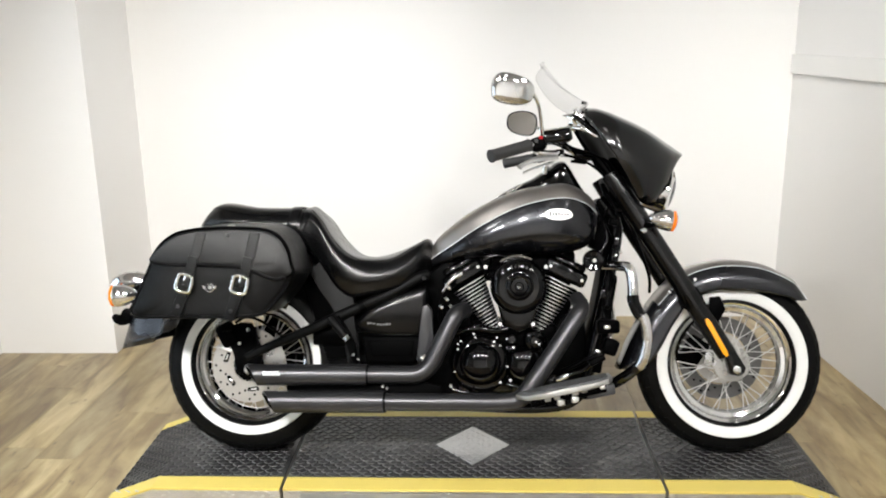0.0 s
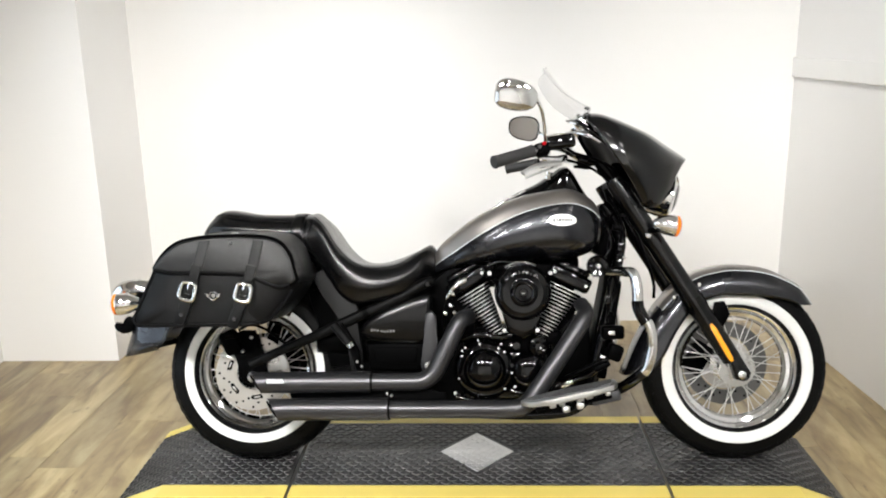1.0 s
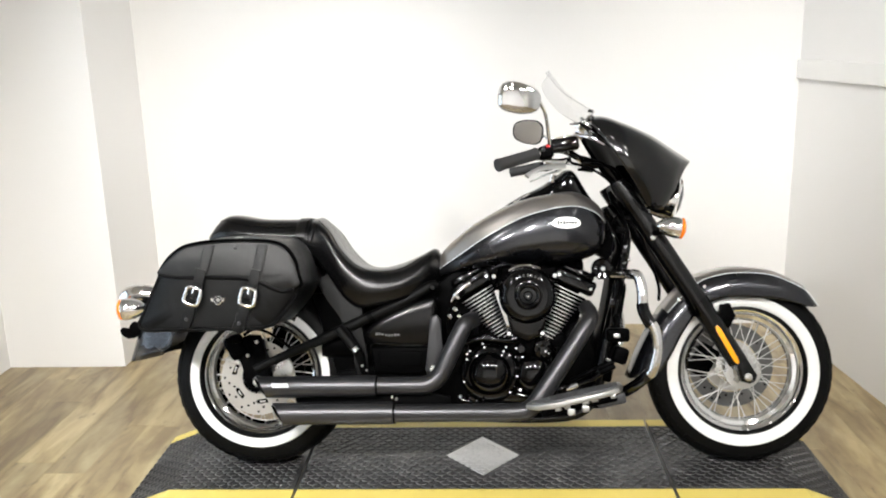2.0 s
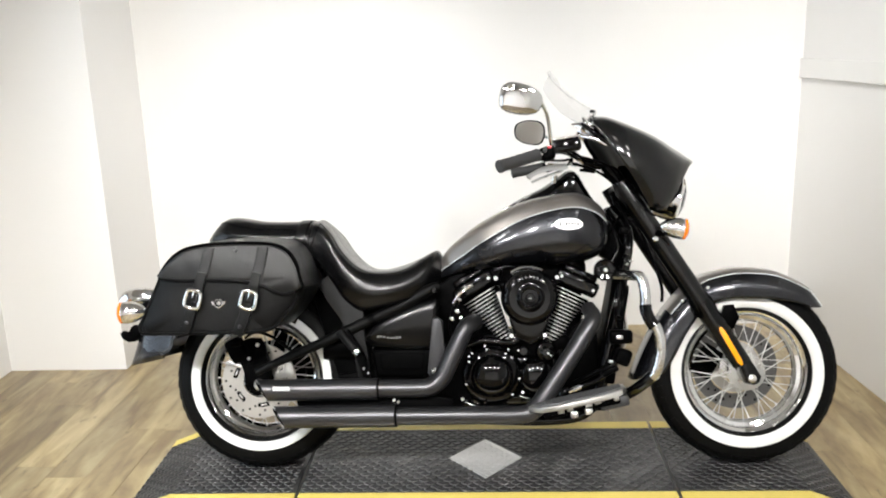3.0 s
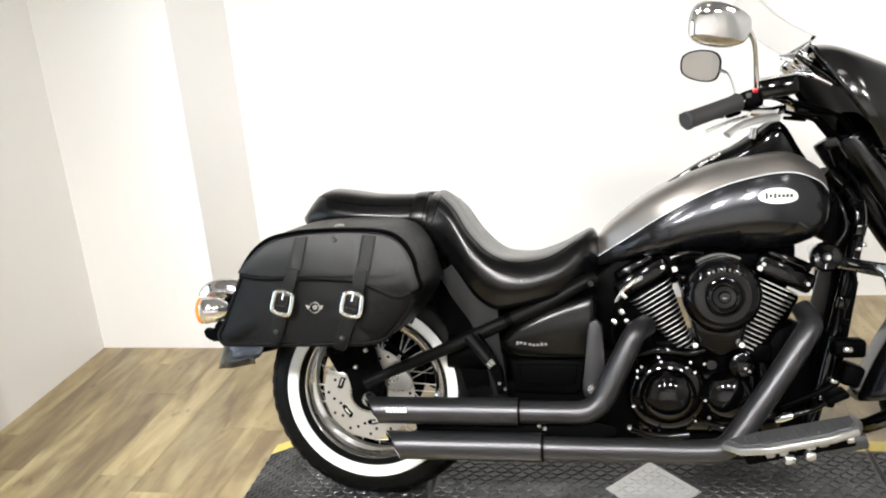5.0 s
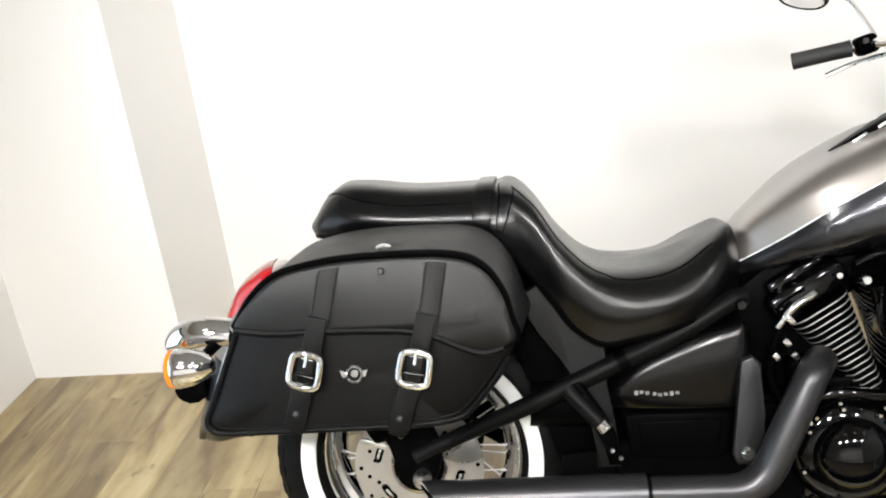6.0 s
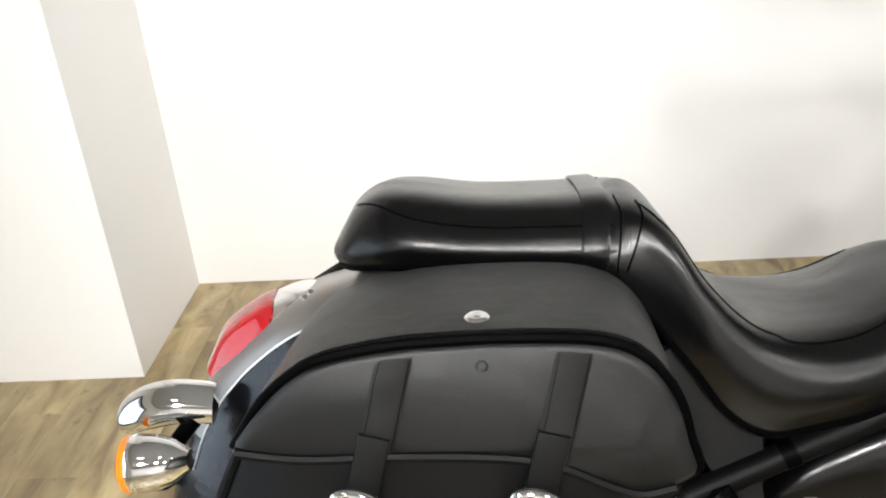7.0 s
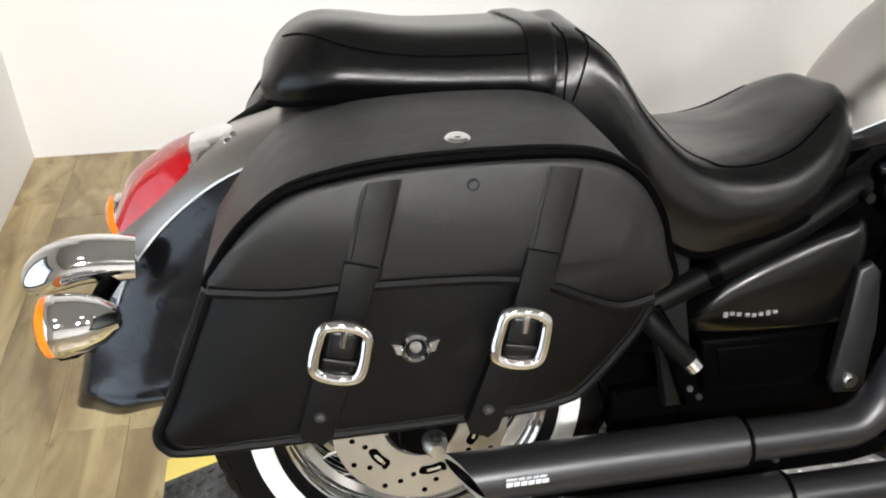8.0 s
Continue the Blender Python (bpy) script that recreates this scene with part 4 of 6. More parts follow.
def mirror(at, turn, stem, back_to_camera):
    m = Matrix.Translation(at) @ turn
    out = [(-0.066, 0.012), (-0.060, 0.032), (-0.040, 0.046), (0.0, 0.047), (0.040, 0.036), (0.064, 0.018), (0.066, -0.012), (0.054, -0.034), (0.020, -0.046), (-0.030, -0.046), (-0.058, -0.034), (-0.066, -0.012)]
    line = catmull([(x, 0, z) for x, z in out], 3, True)
    bm = bmesh.new()
    rings = [[bm.verts.new(m @ Vector((p.x * k, dy, p.z * k))) for p in line] for k, dy in ((0.93, 0.010), (1.0, 0.008), (1.0, -0.002), (0.965, -0.010), (0.84, -0.0145), (0.5, -0.0175), (0.12, -0.0185))]
    n = len(line)
    for a, b in zip(rings, rings[1:]):
        for i in range(n):
            bm.faces.new((a[i], a[(i + 1) % n], b[(i + 1) % n], b[i]))
    bm.faces.new(rings[-1])
    bm.faces.new(rings[0][::-1])
    ob = part("mirror", bm, CHROME, bike, "chrome rear-view mirror", 60)
    bm = bmesh.new()
    bm.faces.new([bm.verts.new(m @ Vector((p.x * 0.92, 0.0105, p.z * 0.92))) for p in line])
    part("mirror_glass", bm, MIRRORGLASS, ob, "mirror glass", smooth=False)
    bm = bmesh.new()
    rr = [[bm.verts.new(m @ Vector((p.x * k, dy, p.z * k))) for p in line] for k, dy in ((0.92, 0.0112), (1.005, 0.0098), (1.012, 0.004))]
    for a, b in zip(rr, rr[1:]):
        for i in range(n):
            bm.faces.new((a[i], a[(i + 1) % n], b[(i + 1) % n], b[i]))
    part("rim", bm, CHROME if back_to_camera else BLACK, ob)
    part("stem", tube(stem, [0.007, 0.006, 0.006, 0.008], 4, 10), CHROME, ob, "chrome mirror stem")
    return ob


mirror((0.073, -0.372, 1.205), Matrix.Rotation(radians(8), 4, "Z") @ Matrix.Rotation(radians(11), 4, "X") @ Matrix.Rotation(radians(8), 4, "Y"), [(0.176, -0.215, 1.066), (0.168, -0.252, 1.118), (0.154, -0.310, 1.170), (0.132, -0.352, 1.200)], True)
mirror((0.158, 0.660, 1.252), Matrix.Diagonal((0.99, 1.0, 1.10, 1)) @ Matrix.Rotation(radians(-LEAN - 4), 4, "X") @ Matrix.Rotation(radians(180), 4, "Z") @ Matrix.Rotation(radians(-15), 4, "Z") @ Matrix.Rotation(radians(-10), 4, "Y"), [(0.240, 0.415, 1.090), (0.240, 0.48, 1.14), (0.238, 0.58, 1.205), (0.216, 0.652, 1.232)], False)

# -- tank
def tank_row(x, zt, zs, zm, zb, w, ws):
    """crown, shoulder at the stripe, widest side, belly"""
    return [(x, 0, zt), (x, -ws * 0.76, zt - (zt - zs) * 0.06), (x, -ws, zs), (x, -w, zm), (x, -w * 0.93, (zm + zb) / 2 - 0.01), (x, -w * 0.62, zb), (x, -0.02, zb + 0.002)]


TANK = [tank_row(-0.215, 0.676, 0.664, 0.662, 0.655, 0.055, 0.053), tank_row(-0.185, 0.737, 0.686, 0.674, 0.660, 0.087, 0.083), tank_row(-0.125, 0.792, 0.725, 0.703, 0.672, 0.126, 0.118), tank_row(-0.045, 0.847, 0.778, 0.740, 0.684, 0.161, 0.150),
        tank_row(0.075, 0.903, 0.841, 0.780, 0.693, 0.186, 0.172), tank_row(0.174, 0.924, 0.871, 0.800, 0.694, 0.193, 0.178), tank_row(0.260, 0.932, 0.880, 0.802, 0.697, 0.186, 0.171), tank_row(0.325, 0.905, 0.862, 0.797, 0.716, 0.162, 0.146), tank_row(0.358, 0.875, 0.838, 0.795, 0.740, 0.128, 0.113), tank_row(0.372, 0.840, 0.825, 0.798, 0.765, 0.081, 0.073)]
tank = part("fuel_tank", skin(TANK, 5, 5, [0, 0, 1, 1, 1, 1], True, (True, True)), [SILVER, PAINT], bike, "teardrop fuel tank, titanium above and graphite below a pinstripe", 60)
for s in (1, -1):
    stripe([[Vector(p) for p in r] for r in TANK], 2, 0.0015, tank, s, 0.001)
badge = part("tank_badge", slab([(0.183, 0.826), (0.190, 0.838), (0.215, 0.846), (0.252, 0.846), (0.274, 0.838), (0.281, 0.826), (0.274, 0.815), (0.250, 0.808), (0.214, 0.808), (0.190, 0.815)], -0.196, -0.190, 0.002, 2, 2), BADGE, tank, "oval silver badge with plain bars")
for v in badge.data.vertices:
    deep = v.co.y
    v.co = lay(tank, [(v.co.x, -0.200, v.co.z)], 0.0035 if deep < -0.193 else -0.002)[0]
for i in range(7):
    at = lay(tank, [(0.202 + i * 0.0100, -0.200, 0.8270)], 0.0036)[0]
    part("badge_bar", box((0.0065, 0.0012, (0.016, 0.008, 0.013, 0.008, 0.008, 0.008, 0.008)[i]), at, 0.0004, 1), STEEL, badge)
dash_rows = []
for x, z, w in ((-0.010, 0.868, 0.012), (0.075, 0.921, 0.040), (0.155, 0.958, 0.052), (0.212, 0.995, 0.058), (0.245, 1.017, 0.058), (0.274, 1.011, 0.055), (0.312, 0.950, 0.048), (0.356, 0.882, 0.035)):
    low = 0.85 + 0.0 if x < 0 else (0.90 if x < 0.3 else 0.87)
    low = min(low, z - 0.02)
    dash_rows.append([(x, 0, z), (x, -w * 0.6, z - 0.006), (x, -w, z - 0.025), (x, -w * 1.08, low - 0.02)])
part("tank_console", skin(dash_rows, 5, 4, None, True, (True, True)), GLOSS, bike, "gloss black tank console")
part("fuel_cap", lathe([(0, 0.010), (0.020, 0.009), (0.024, 0.004), (0.025, -0.01)], (0.168, -0.044, 0.921), (-0.25, -0.40, 0.88), 28), CHROME, bike, "chrome fuel cap")
part("ignition_lock", tube([(0.195, -0.058, 0.972), (0.198, -0.066, 0.998)], 0.010, 1, 14), CHROME, bike)
for x, z in ((0.030, 0.888), (0.075, 0.912), (0.105, 0.927)):
    part("console_trim", box((0.030, 0.006, 0.007), (x, -0.046, z), 0.002, 2, None, Matrix.Rotation(radians(-32), 4, "Y")), CHROME, bike)

# -- seat
SEAT = [[(-0.186, 0, 0.700), (-0.188, -0.030, 0.698), (-0.190, -0.060, 0.680), (-0.192, -0.060, 0.640)],
        [(-0.207, 0, 0.746), (-0.208, -0.060, 0.742), (-0.208, -0.100, 0.700), (-0.208, -0.095, 0.630)],
        [(-0.245, 0, 0.733), (-0.245, -0.105, 0.727), (-0.245, -0.148, 0.675), (-0.245, -0.135, 0.610)],
        [(-0.320, 0, 0.702), (-0.320, -0.140, 0.684), (-0.320, -0.182, 0.635), (-0.320, -0.165, 0.580)],
        [(-0.400, 0, 0.684), (-0.400, -0.150, 0.676), (-0.400, -0.194, 0.620), (-0.400, -0.172, 0.562)],
        [(-0.470, 0, 0.696), (-0.468, -0.160, 0.690), (-0.465, -0.194, 0.628), (-0.460, -0.172, 0.555)],
        [(-0.532, 0, 0.764), (-0.527, -0.158, 0.744), (-0.520, -0.186, 0.668), (-0.510, -0.170, 0.585)],
        [(-0.575, 0, 0.834), (-0.572, -0.146, 0.812), (-0.565, -0.172, 0.740), (-0.550, -0.165, 0.640)],
        [(-0.612, 0, 0.864), (-0.612, -0.130, 0.842), (-0.608, -0.158, 0.790), (-0.600, -0.158, 0.705)],
        [(-0.650, 0, 0.854), (-0.650, -0.102, 0.848), (-0.650, -0.150, 0.800), (-0.650, -0.150, 0.745)]]
seat = part("rider_seat", skin(SEAT, 5, 5, None, True, (True, True)), VINYL, bike, "scooped black vinyl rider seat", 70)
PILLION = [[(-0.640, 0, 0.858), (-0.640, -0.102, 0.852), (-0.640, -0.150, 0.806), (-0.640, -0.146, 0.758)],
           [(-0.720, 0, 0.857), (-0.720, -0.098, 0.852), (-0.720, -0.148, 0.808), (-0.720, -0.143, 0.765)],
           [(-0.810, 0, 0.861), (-0.810, -0.096, 0.855), (-0.810, -0.146, 0.812), (-0.810, -0.140, 0.772)],
           [(-0.890, 0, 0.875), (-0.890, -0.094, 0.866), (-0.890, -0.142, 0.818), (-0.890, -0.134, 0.778)],
           [(-0.935, 0, 0.877), (-0.935, -0.086, 0.864), (-0.937, -0.132, 0.816), (-0.937, -0.122, 0.778)],
           [(-0.972, 0, 0.856), (-0.972, -0.066, 0.845), (-0.976, -0.112, 0.808), (-0.972, -0.102, 0.775)],
           [(-0.996, 0, 0.820), (-0.996, -0.045, 0.815), (-1.000, -0.080, 0.798), (-0.992, -0.075, 0.775)]]
pillion = part("pillion_seat", skin(PILLION, 5, 5, None, True, (True, True)), VINYL, bike, "black vinyl passenger seat", 70)


def piping(rows, t, r, parent, k=5, name="piping", mat=None):
    """A seam along the rows, between the second and third point of each profile."""
    for s in (1, -1):
        pts = []
        for i, row in enumerate(rows):
            a, b, u = Vector(row[1]), Vector(row[2]), t[i] if isinstance(t, tuple) else t
            p = a.lerp(b, u)
            out = Vector((0, -1, 0.8)).normalized() * max(0, 0.0145 * (1 - abs(2 * u - 1)))
            p = p + out
            p.y *= s
            pts.append(p)
        part(name, tube(lay(parent, catmull(pts, 5), 0.0006), r, 1, 6), mat or VINYL, parent)


for s in (1, -1):
    for pts, r in (([(-0.598, -0.110, 0.862), (-0.580, -0.130, 0.836), (-0.562, -0.135, 0.787), (-0.531, -0.145, 0.729), (-0.480, -0.150, 0.678), (-0.413, -0.150, 0.650), (-0.330, -0.145, 0.680), (-0.255, -0.115, 0.725)], 0.0012), ([(-0.603, -0.100, 0.862), (-0.606, -0.140, 0.835), (-0.616, -0.155, 0.805), (-0.629, -0.160, 0.770)], 0.0014), ([(-0.634, -0.080, 0.866), (-0.634, -0.130, 0.850), (-0.636, -0.155, 0.815), (-0.640, -0.160, 0.770)], 0.0014)):
        fine = catmull([(x, y * s, z) for x, y, z in pts], 5)
        part("seam", tube(lay(seat, fine, 0.0004), r, 1, 6), BLACK, seat)
piping(PILLION[:6], (0.62, 0.62, 0.62, 0.52, 0.16, -0.30), 0.0011, pillion, 5, "seam", BLACK)
# lower welt of the seats and strap across
for rows, ob in ((SEAT[1:], seat), (PILLION, pillion)):
    for s in (1, -1):
        part("welt", tube([(r[3][0], r[3][1] * s * 1.015, r[3][2] + 0.004) for r in rows], 0.0042, 5, 6), BLACK, ob)
strap_line = [(-0.668, -0.151, 0.752), (-0.664, -0.158, 0.806), (-0.660, -0.135, 0.850), (-0.658, -0.09, 0.866), (-0.657, 0, 0.872), (-0.658, 0.09, 0.866), (-0.660, 0.135, 0.850), (-0.664, 0.158, 0.806), (-0.668, 0.151, 0.752)]
bm = bmesh.new()
prev = None
for p in catmull(strap_line, 5):
    ring = [bm.verts.new(lay(pillion, [p + Vector((dx, 0, 0))], lift)[0]) for dx, lift in ((-0.018, -0.003), (-0.018, 0.0035), (-0.014, 0.0050), (0.012, 0.0050), (0.016, 0.0035), (0.016, -0.003))]
    if prev:
        for j in range(6):
            bm.faces.new((prev[j], prev[(j + 1) % 6], ring[(j + 1) % 6], ring[j]))
    prev = ring
part("seat_strap", bm, VINYL, bike, "black strap across the seat")

# -- rear fender
RF_CROWN = [(-0.600, 0.672), (-0.700, 0.725), (-0.820, 0.762), (-0.920, 0.768), (-1.000, 0.752), (-1.086, 0.718), (-1.166, 0.658), (-1.226, 0.584), (-1.265, 0.497), (-1.289, 0.417), (-1.3005, 0.385), (-1.308, 0.360)]
rf_rows = []
for i, (x, z) in enumerate(RF_CROWN, -1):
    a, b = Vector(RF_CROWN[max(i, 0)]), Vector(RF_CROWN[min(i + 2, len(RF_CROWN) - 1)])
    t2 = (b - a).normalized()
    inn = Vector((-t2.y, 0, t2.x))
    inward = Vector((RWX - x, 0, RWZ - z)).normalized()
    if inn.dot(inward) < 0:
        inn = -inn
    d = (inn * 0.65 + inward * 0.35).normalized()
    c = Vector((x, 0, z))
    deep = 0.165 if i > 6 else 0.19
    if i > 5:
        d = (d + Vector((0, 0, 0.11 * (min(i, 9) - 5)))).normalized()
    rf_rows.append([c, c + d * 0.006 + Vector((0, -0.060 + 0.004 * max(0, i - 4), 0)), c + d * 0.038 + Vector((0, -0.100 + 0.0055 * max(0, i - 4), 0)), c + d * 0.080 + Vector((0, -0.122 + 0.010 * min(1, max(0, (i - 4) / 3)), 0)), c + d * (deep - 0.045) + Vector((0, -0.137, 0)), c + d * (deep - 0.020) + Vector((0, -0.130, 0)), c + d * deep + Vector((0, -0.131, 0))])
for i, row in enumerate(rf_rows, -1):
    flare = min(1.0, max(0.0, (i - 3) / 4))
    row[3].y += 0.006 * flare
    row[4].y += 0.022 * flare
    row[5].y += 0.008 * flare
    row[6].y -= 0.008 * flare
# a raised ridge above the tail's edge, which turns in below it
for row, out in zip(rf_rows[-3:], (-0.001, 0.010, -0.006)):
    for p, share in zip(row[2:], (0.4, 0.8, 1, 1, 1)):
        p.y -= out * share
rf = part("rear_fender", skin(rf_rows, 5, 4, [0, 0, 1, 1, 1, 1]), [SILVER, PAINT], bike, "two-tone titanium and graphite painted rear fender")
shell(rf, 0.003)
for face in rf.data.polygons:
    if face.center.z < 0.545:
        face.material_index = 1
for s in (1, -1):
    stripe(rf_rows[2:9], 2, 0.0016, rf, s)
part("fender_inner", tube([(-0.55, 0, 0.52), (-0.70, 0, 0.66), (-0.83, 0, 0.70), (-0.98, 0, 0.68), (-1.09, 0, 0.60)], [0.10, 0.105, 0.105, 0.10, 0.09], 4, 16, None, False, 0.45), BLACK, bike)

# tail lamp
TL = [[(-1.028, 0, 0.748), (-1.028, -0.020, 0.744), (-1.028, -0.040, 0.734), (-1.028, -0.050, 0.722)], [(-1.075, 0, 0.748), (-1.073, -0.032, 0.742), (-1.070, -0.055, 0.728), (-1.066, -0.066, 0.706)],
      [(-1.128, 0, 0.727), (-1.125, -0.034, 0.720), (-1.119, -0.058, 0.704), (-1.108, -0.068, 0.680)], [(-1.178, 0, 0.692), (-1.173, -0.032, 0.686), (-1.165, -0.054, 0.672), (-1.148, -0.064, 0.642)], [(-1.208, 0, 0.640), (-1.203, -0.028, 0.636), (-1.194, -0.046, 0.626), (-1.180, -0.056, 0.600)]]
TL = [[(x, y * 1.10, z - 0.012) for x, y, z in row] for row in TL]
lamp_base = part("tail_lamp", skin(TL, 5, 4, None, True, (True, True)), CHROME, bike, "chrome tail lamp housing with red lens")
LENS = []
TL_TOP = [tuple(Vector(p).lerp(Vector(q), 0.45)) for p, q in zip(TL[1], TL[2])]
for row in [TL_TOP] + TL[2:]:
    LENS.append([Vector(p) + Vector((-0.005, -0.002 if p[1] else 0, 0.002)) for p in row[:2]] + [Vector(row[1]).lerp(Vector(row[2]), 0.7) + Vector((-0.005, -0.002, 0.003)), Vector(row[2]).lerp(Vector(row[3]), 0.55) + Vector((-0.003, -0.003, 0.001))])
part("red_lens", skin(LENS, 5, 4, None, True, (True, True)), REDLENS, lamp_base, "red plastic lens")
for x, y, z in ((-1.050, -0.058, 0.728), (-1.042, -0.055, 0.735)):
    bolt("lamp_bolt", (x, y, z), lamp_base, 0.005, 0.004, CHROME, (0, -0.7, 0.7))
for s in (-1, 1):
    ind = indicator("rear_turn_signal", (-1.246, s * 0.198, 0.560), (-1, 0, -0.05), 0.037, 0.066)
    part("stalk", tube([(-1.190, s * 0.11, 0.595), (-1.205, s * 0.15, 0.580), (-1.212, s * 0.178, 0.570)], 0.011, 4, 12), BLACK, ind)
# chrome light-bar arm
part("light_bar", tube([(-1.170, -0.120, 0.606), (-1.225, -0.126, 0.612), (-1.264, -0.130, 0.605), (-1.286, -0.132, 0.590), (-1.293, -0.132, 0.576)], [0.029, 0.031, 0.030, 0.022, 0.007], 6, 24, None, False, 0.8), CHROME, bike, "curved chrome light bar")
part("plate_bracket", slab([(-1.330, 0.476), (-1.322, 0.486), (-1.310, 0.484), (-1.303, 0.476), (-1.294, 0.480), (-1.292, 0.498), (-1.282, 0.507), (-1.266, 0.503), (-1.258, 0.480), (-1.264, 0.458), (-1.280, 0.448), (-1.302, 0.446), (-1.310, 0.456), (-1.324, 0.460)], -0.064, -0.040, 0.004, 2), BLACK, bike, "black plastic number plate bracket")

# -- saddlebags
BAG = [(-1.115, 0.530), (-1.100, 0.560), (-1.050, 0.672), (-1.018, 0.724), (-0.975, 0.757), (-0.923, 0.770), (-0.863, 0.776), (-0.771, 0.777), (-0.692, 0.771), (-0.650, 0.750), (-0.624, 0.712), (-0.613, 0.671), (-0.611, 0.630), (-0.640, 0.582), (-0.685, 0.530), (-0.712, 0.514), (-0.780, 0.507), (-0.998, 0.505), (-1.090, 0.5055), (-1.110, 0.513)]
FLAP_LOW = [(-1.047, 0.678), (-0.982, 0.669), (-0.901, 0.669), (-0.790, 0.664), (-0.735, 0.652), (-0.696, 0.634), (-0.661, 0.622), (-0.628, 0.628)]


def bag_body(grow, y_face, rings):
    """A soft box: outline rings from the back to the face."""
    line = catmull([(x, 0, z) for x, z in grow], 3, True)
    cx = sum(p.x for p in line) / len(line)
    cz = sum(p.z for p in line) / len(line)
    bm = bmesh.new()
    rr = []
    for y, k, dx, dz in rings:
        rr.append([bm.verts.new((cx + (p.x - cx) * k + dx * max(0, (p.x - cx) / 0.25), y, cz + (p.z - cz) * k + dz * max(0, (p.z - cz) / 0.14))) for p in line])
    n = len(line)
    for a, b in zip(rr, rr[1:]):
        for i in range(n):
            bm.faces.new((a[i], a[(i + 1) % n], b[(i + 1) % n], b[i]))
    bm.faces.new(rr[0])
    bm.faces.new(rr[-1][::-1])
    return bm


def saddlebag(side):
    def put(name, bm, mat, parent, label="", sharp=38):
        if side > 0:
            for v in bm.verts:
                v.co.y = -v.co.y
        return part(name, bm, mat, parent, label, sharp)
    bag = put("saddlebag", bag_body(BAG, -0.41, [(-0.185, 0.97, 0.010, 0.015), (-0.20, 1.0, 0.014, 0.020), (-0.30, 1.005, 0.008, 0.012), (-0.385, 1.0, 0.002, 0.004), (-0.404, 0.985, 0, 0), (-0.410, 0.955, 0, 0), (-0.4125, 0.6, 0, 0)]), LEATHER, bike, "black leather saddlebag with two chrome-buckled straps", 50)
    # lid: wraps over the top and hangs down the face
    lid_line = [(-1.052, 0.676)] + [(x, z) for x, z in BAG[3:12]] + [(-0.608, 0.640)] + FLAP_LOW[::-1][1:-1]
    line = [Vector((x, 0, z)) for x, z in lid_line]
    cx, cz = -0.83, 0.70
    bm = bmesh.new()
    rr = []
    for y, k, dx, dz in ((-0.190, 1.012, 0.012, 0.020), (-0.21, 1.02, 0.015, 0.023), (-0.30, 1.02, 0.009, 0.016), (-0.390, 1.016, 0.003, 0.006), (-0.412, 1.006, 0.0, 0.002), (-0.4195, 0.985, 0, 0), (-0.4215, 0.93, 0, 0)):
        ring = []
        for p in catmull(line, 3, True):
            q = Vector((cx + (p.x - cx) * k + dx * max(0, (p.x - cx) / 0.22), y, p.z if p.z < 0.66 else cz + (p.z - cz) * (k if k > 1 else 1 - (1 - k) * 1.2) + dz * max(0, (p.z - cz) / 0.076)))
            ring.append(bm.verts.new(q))
        rr.append(ring)
    n = len(rr[0])
    for a, b in zip(rr, rr[1:]):
        for i in range(n):
            bm.faces.new((a[i], a[(i + 1) % n], b[(i + 1) % n], b[i]))
    bm.faces.new(rr[0])
    bm.faces.new(rr[-1][::-1])
    lid = put("lid", bm, LIDHIDE, bag, "leather lid flap", 50)
    top_edge = [(x, -0.4135, z + 0.0035) for x, z in [(-1.050, 0.678)] + BAG[3:12] + [(-0.606, 0.640), (-0.628, 0.627)]]
    put("edge_piping", tube(top_edge, 0.0056, 4, 8), BLACK, bag)
    outer = [lay(lid, [(x, side * 0.40, z + 0.02)], 0.0004)[0] for x, _, z in catmull(top_edge[1:-2], 3)]
    put("edge_seam", tube([(q.x, -abs(q.y), q.z) for q in outer], 0.0020, 1, 6), LEATHER, bag)
    put("flap_piping", tube([(x, -0.4195, z) for x, z in FLAP_LOW], 0.0062, 4, 8), PIPING, bag)
    put("edge_piping", tube([(x, -0.405, z) for x, z in [BAG[2], BAG[1], BAG[0], BAG[19], BAG[18], BAG[17], BAG[16], BAG[15], BAG[14], BAG[13], (-0.622, 0.612)]], 0.0054, 4, 8), PIPING, bag)
    seam = catmull([(-0.862 + (x + 0.862) * 0.955, -0.4128, 0.635 + (z - 0.635) * 0.925) for x, z in [BAG[19], BAG[18], BAG[17], BAG[16], BAG[15], BAG[14], BAG[13], (-0.622, 0.612)]], 4)
    put("stitching", tube(seam, 0.0009, 1, 5), PIPING, bag)
    for (tx, tz), (mx, mz), (bx, bz) in (((-0.890, 0.770), (-0.923, 0.645), (-0.966, 0.520)), ((-0.7235, 0.770), (-0.752, 0.640), (-0.802, 0.506))):
        def band(a, b, w, y0, y1, tip=False):
            d = Vector((b[0] - a[0], b[1] - a[1])).normalized()
            nx, nz = d.y * w / 2, -d.x * w / 2
            o = [(a[0] + nx, a[1] + nz), (b[0] + nx, b[1] + nz)]
            if tip:
                o += [(b[0] + nx * 0.6 + d.x * 0.010, b[1] + nz * 0.6 + d.y * 0.010), (b[0] - nx * 0.6 + d.x * 0.010, b[1] - nz * 0.6 + d.y * 0.010)]
            o += [(b[0] - nx, b[1] - nz), (a[0] - nx, a[1] - nz)]
            bm = slab(o, y0, y1, 0.0015, 2)
            return bm
        # the upper strap follows the lid's swell
        bm = bmesh.new()
        prev = None
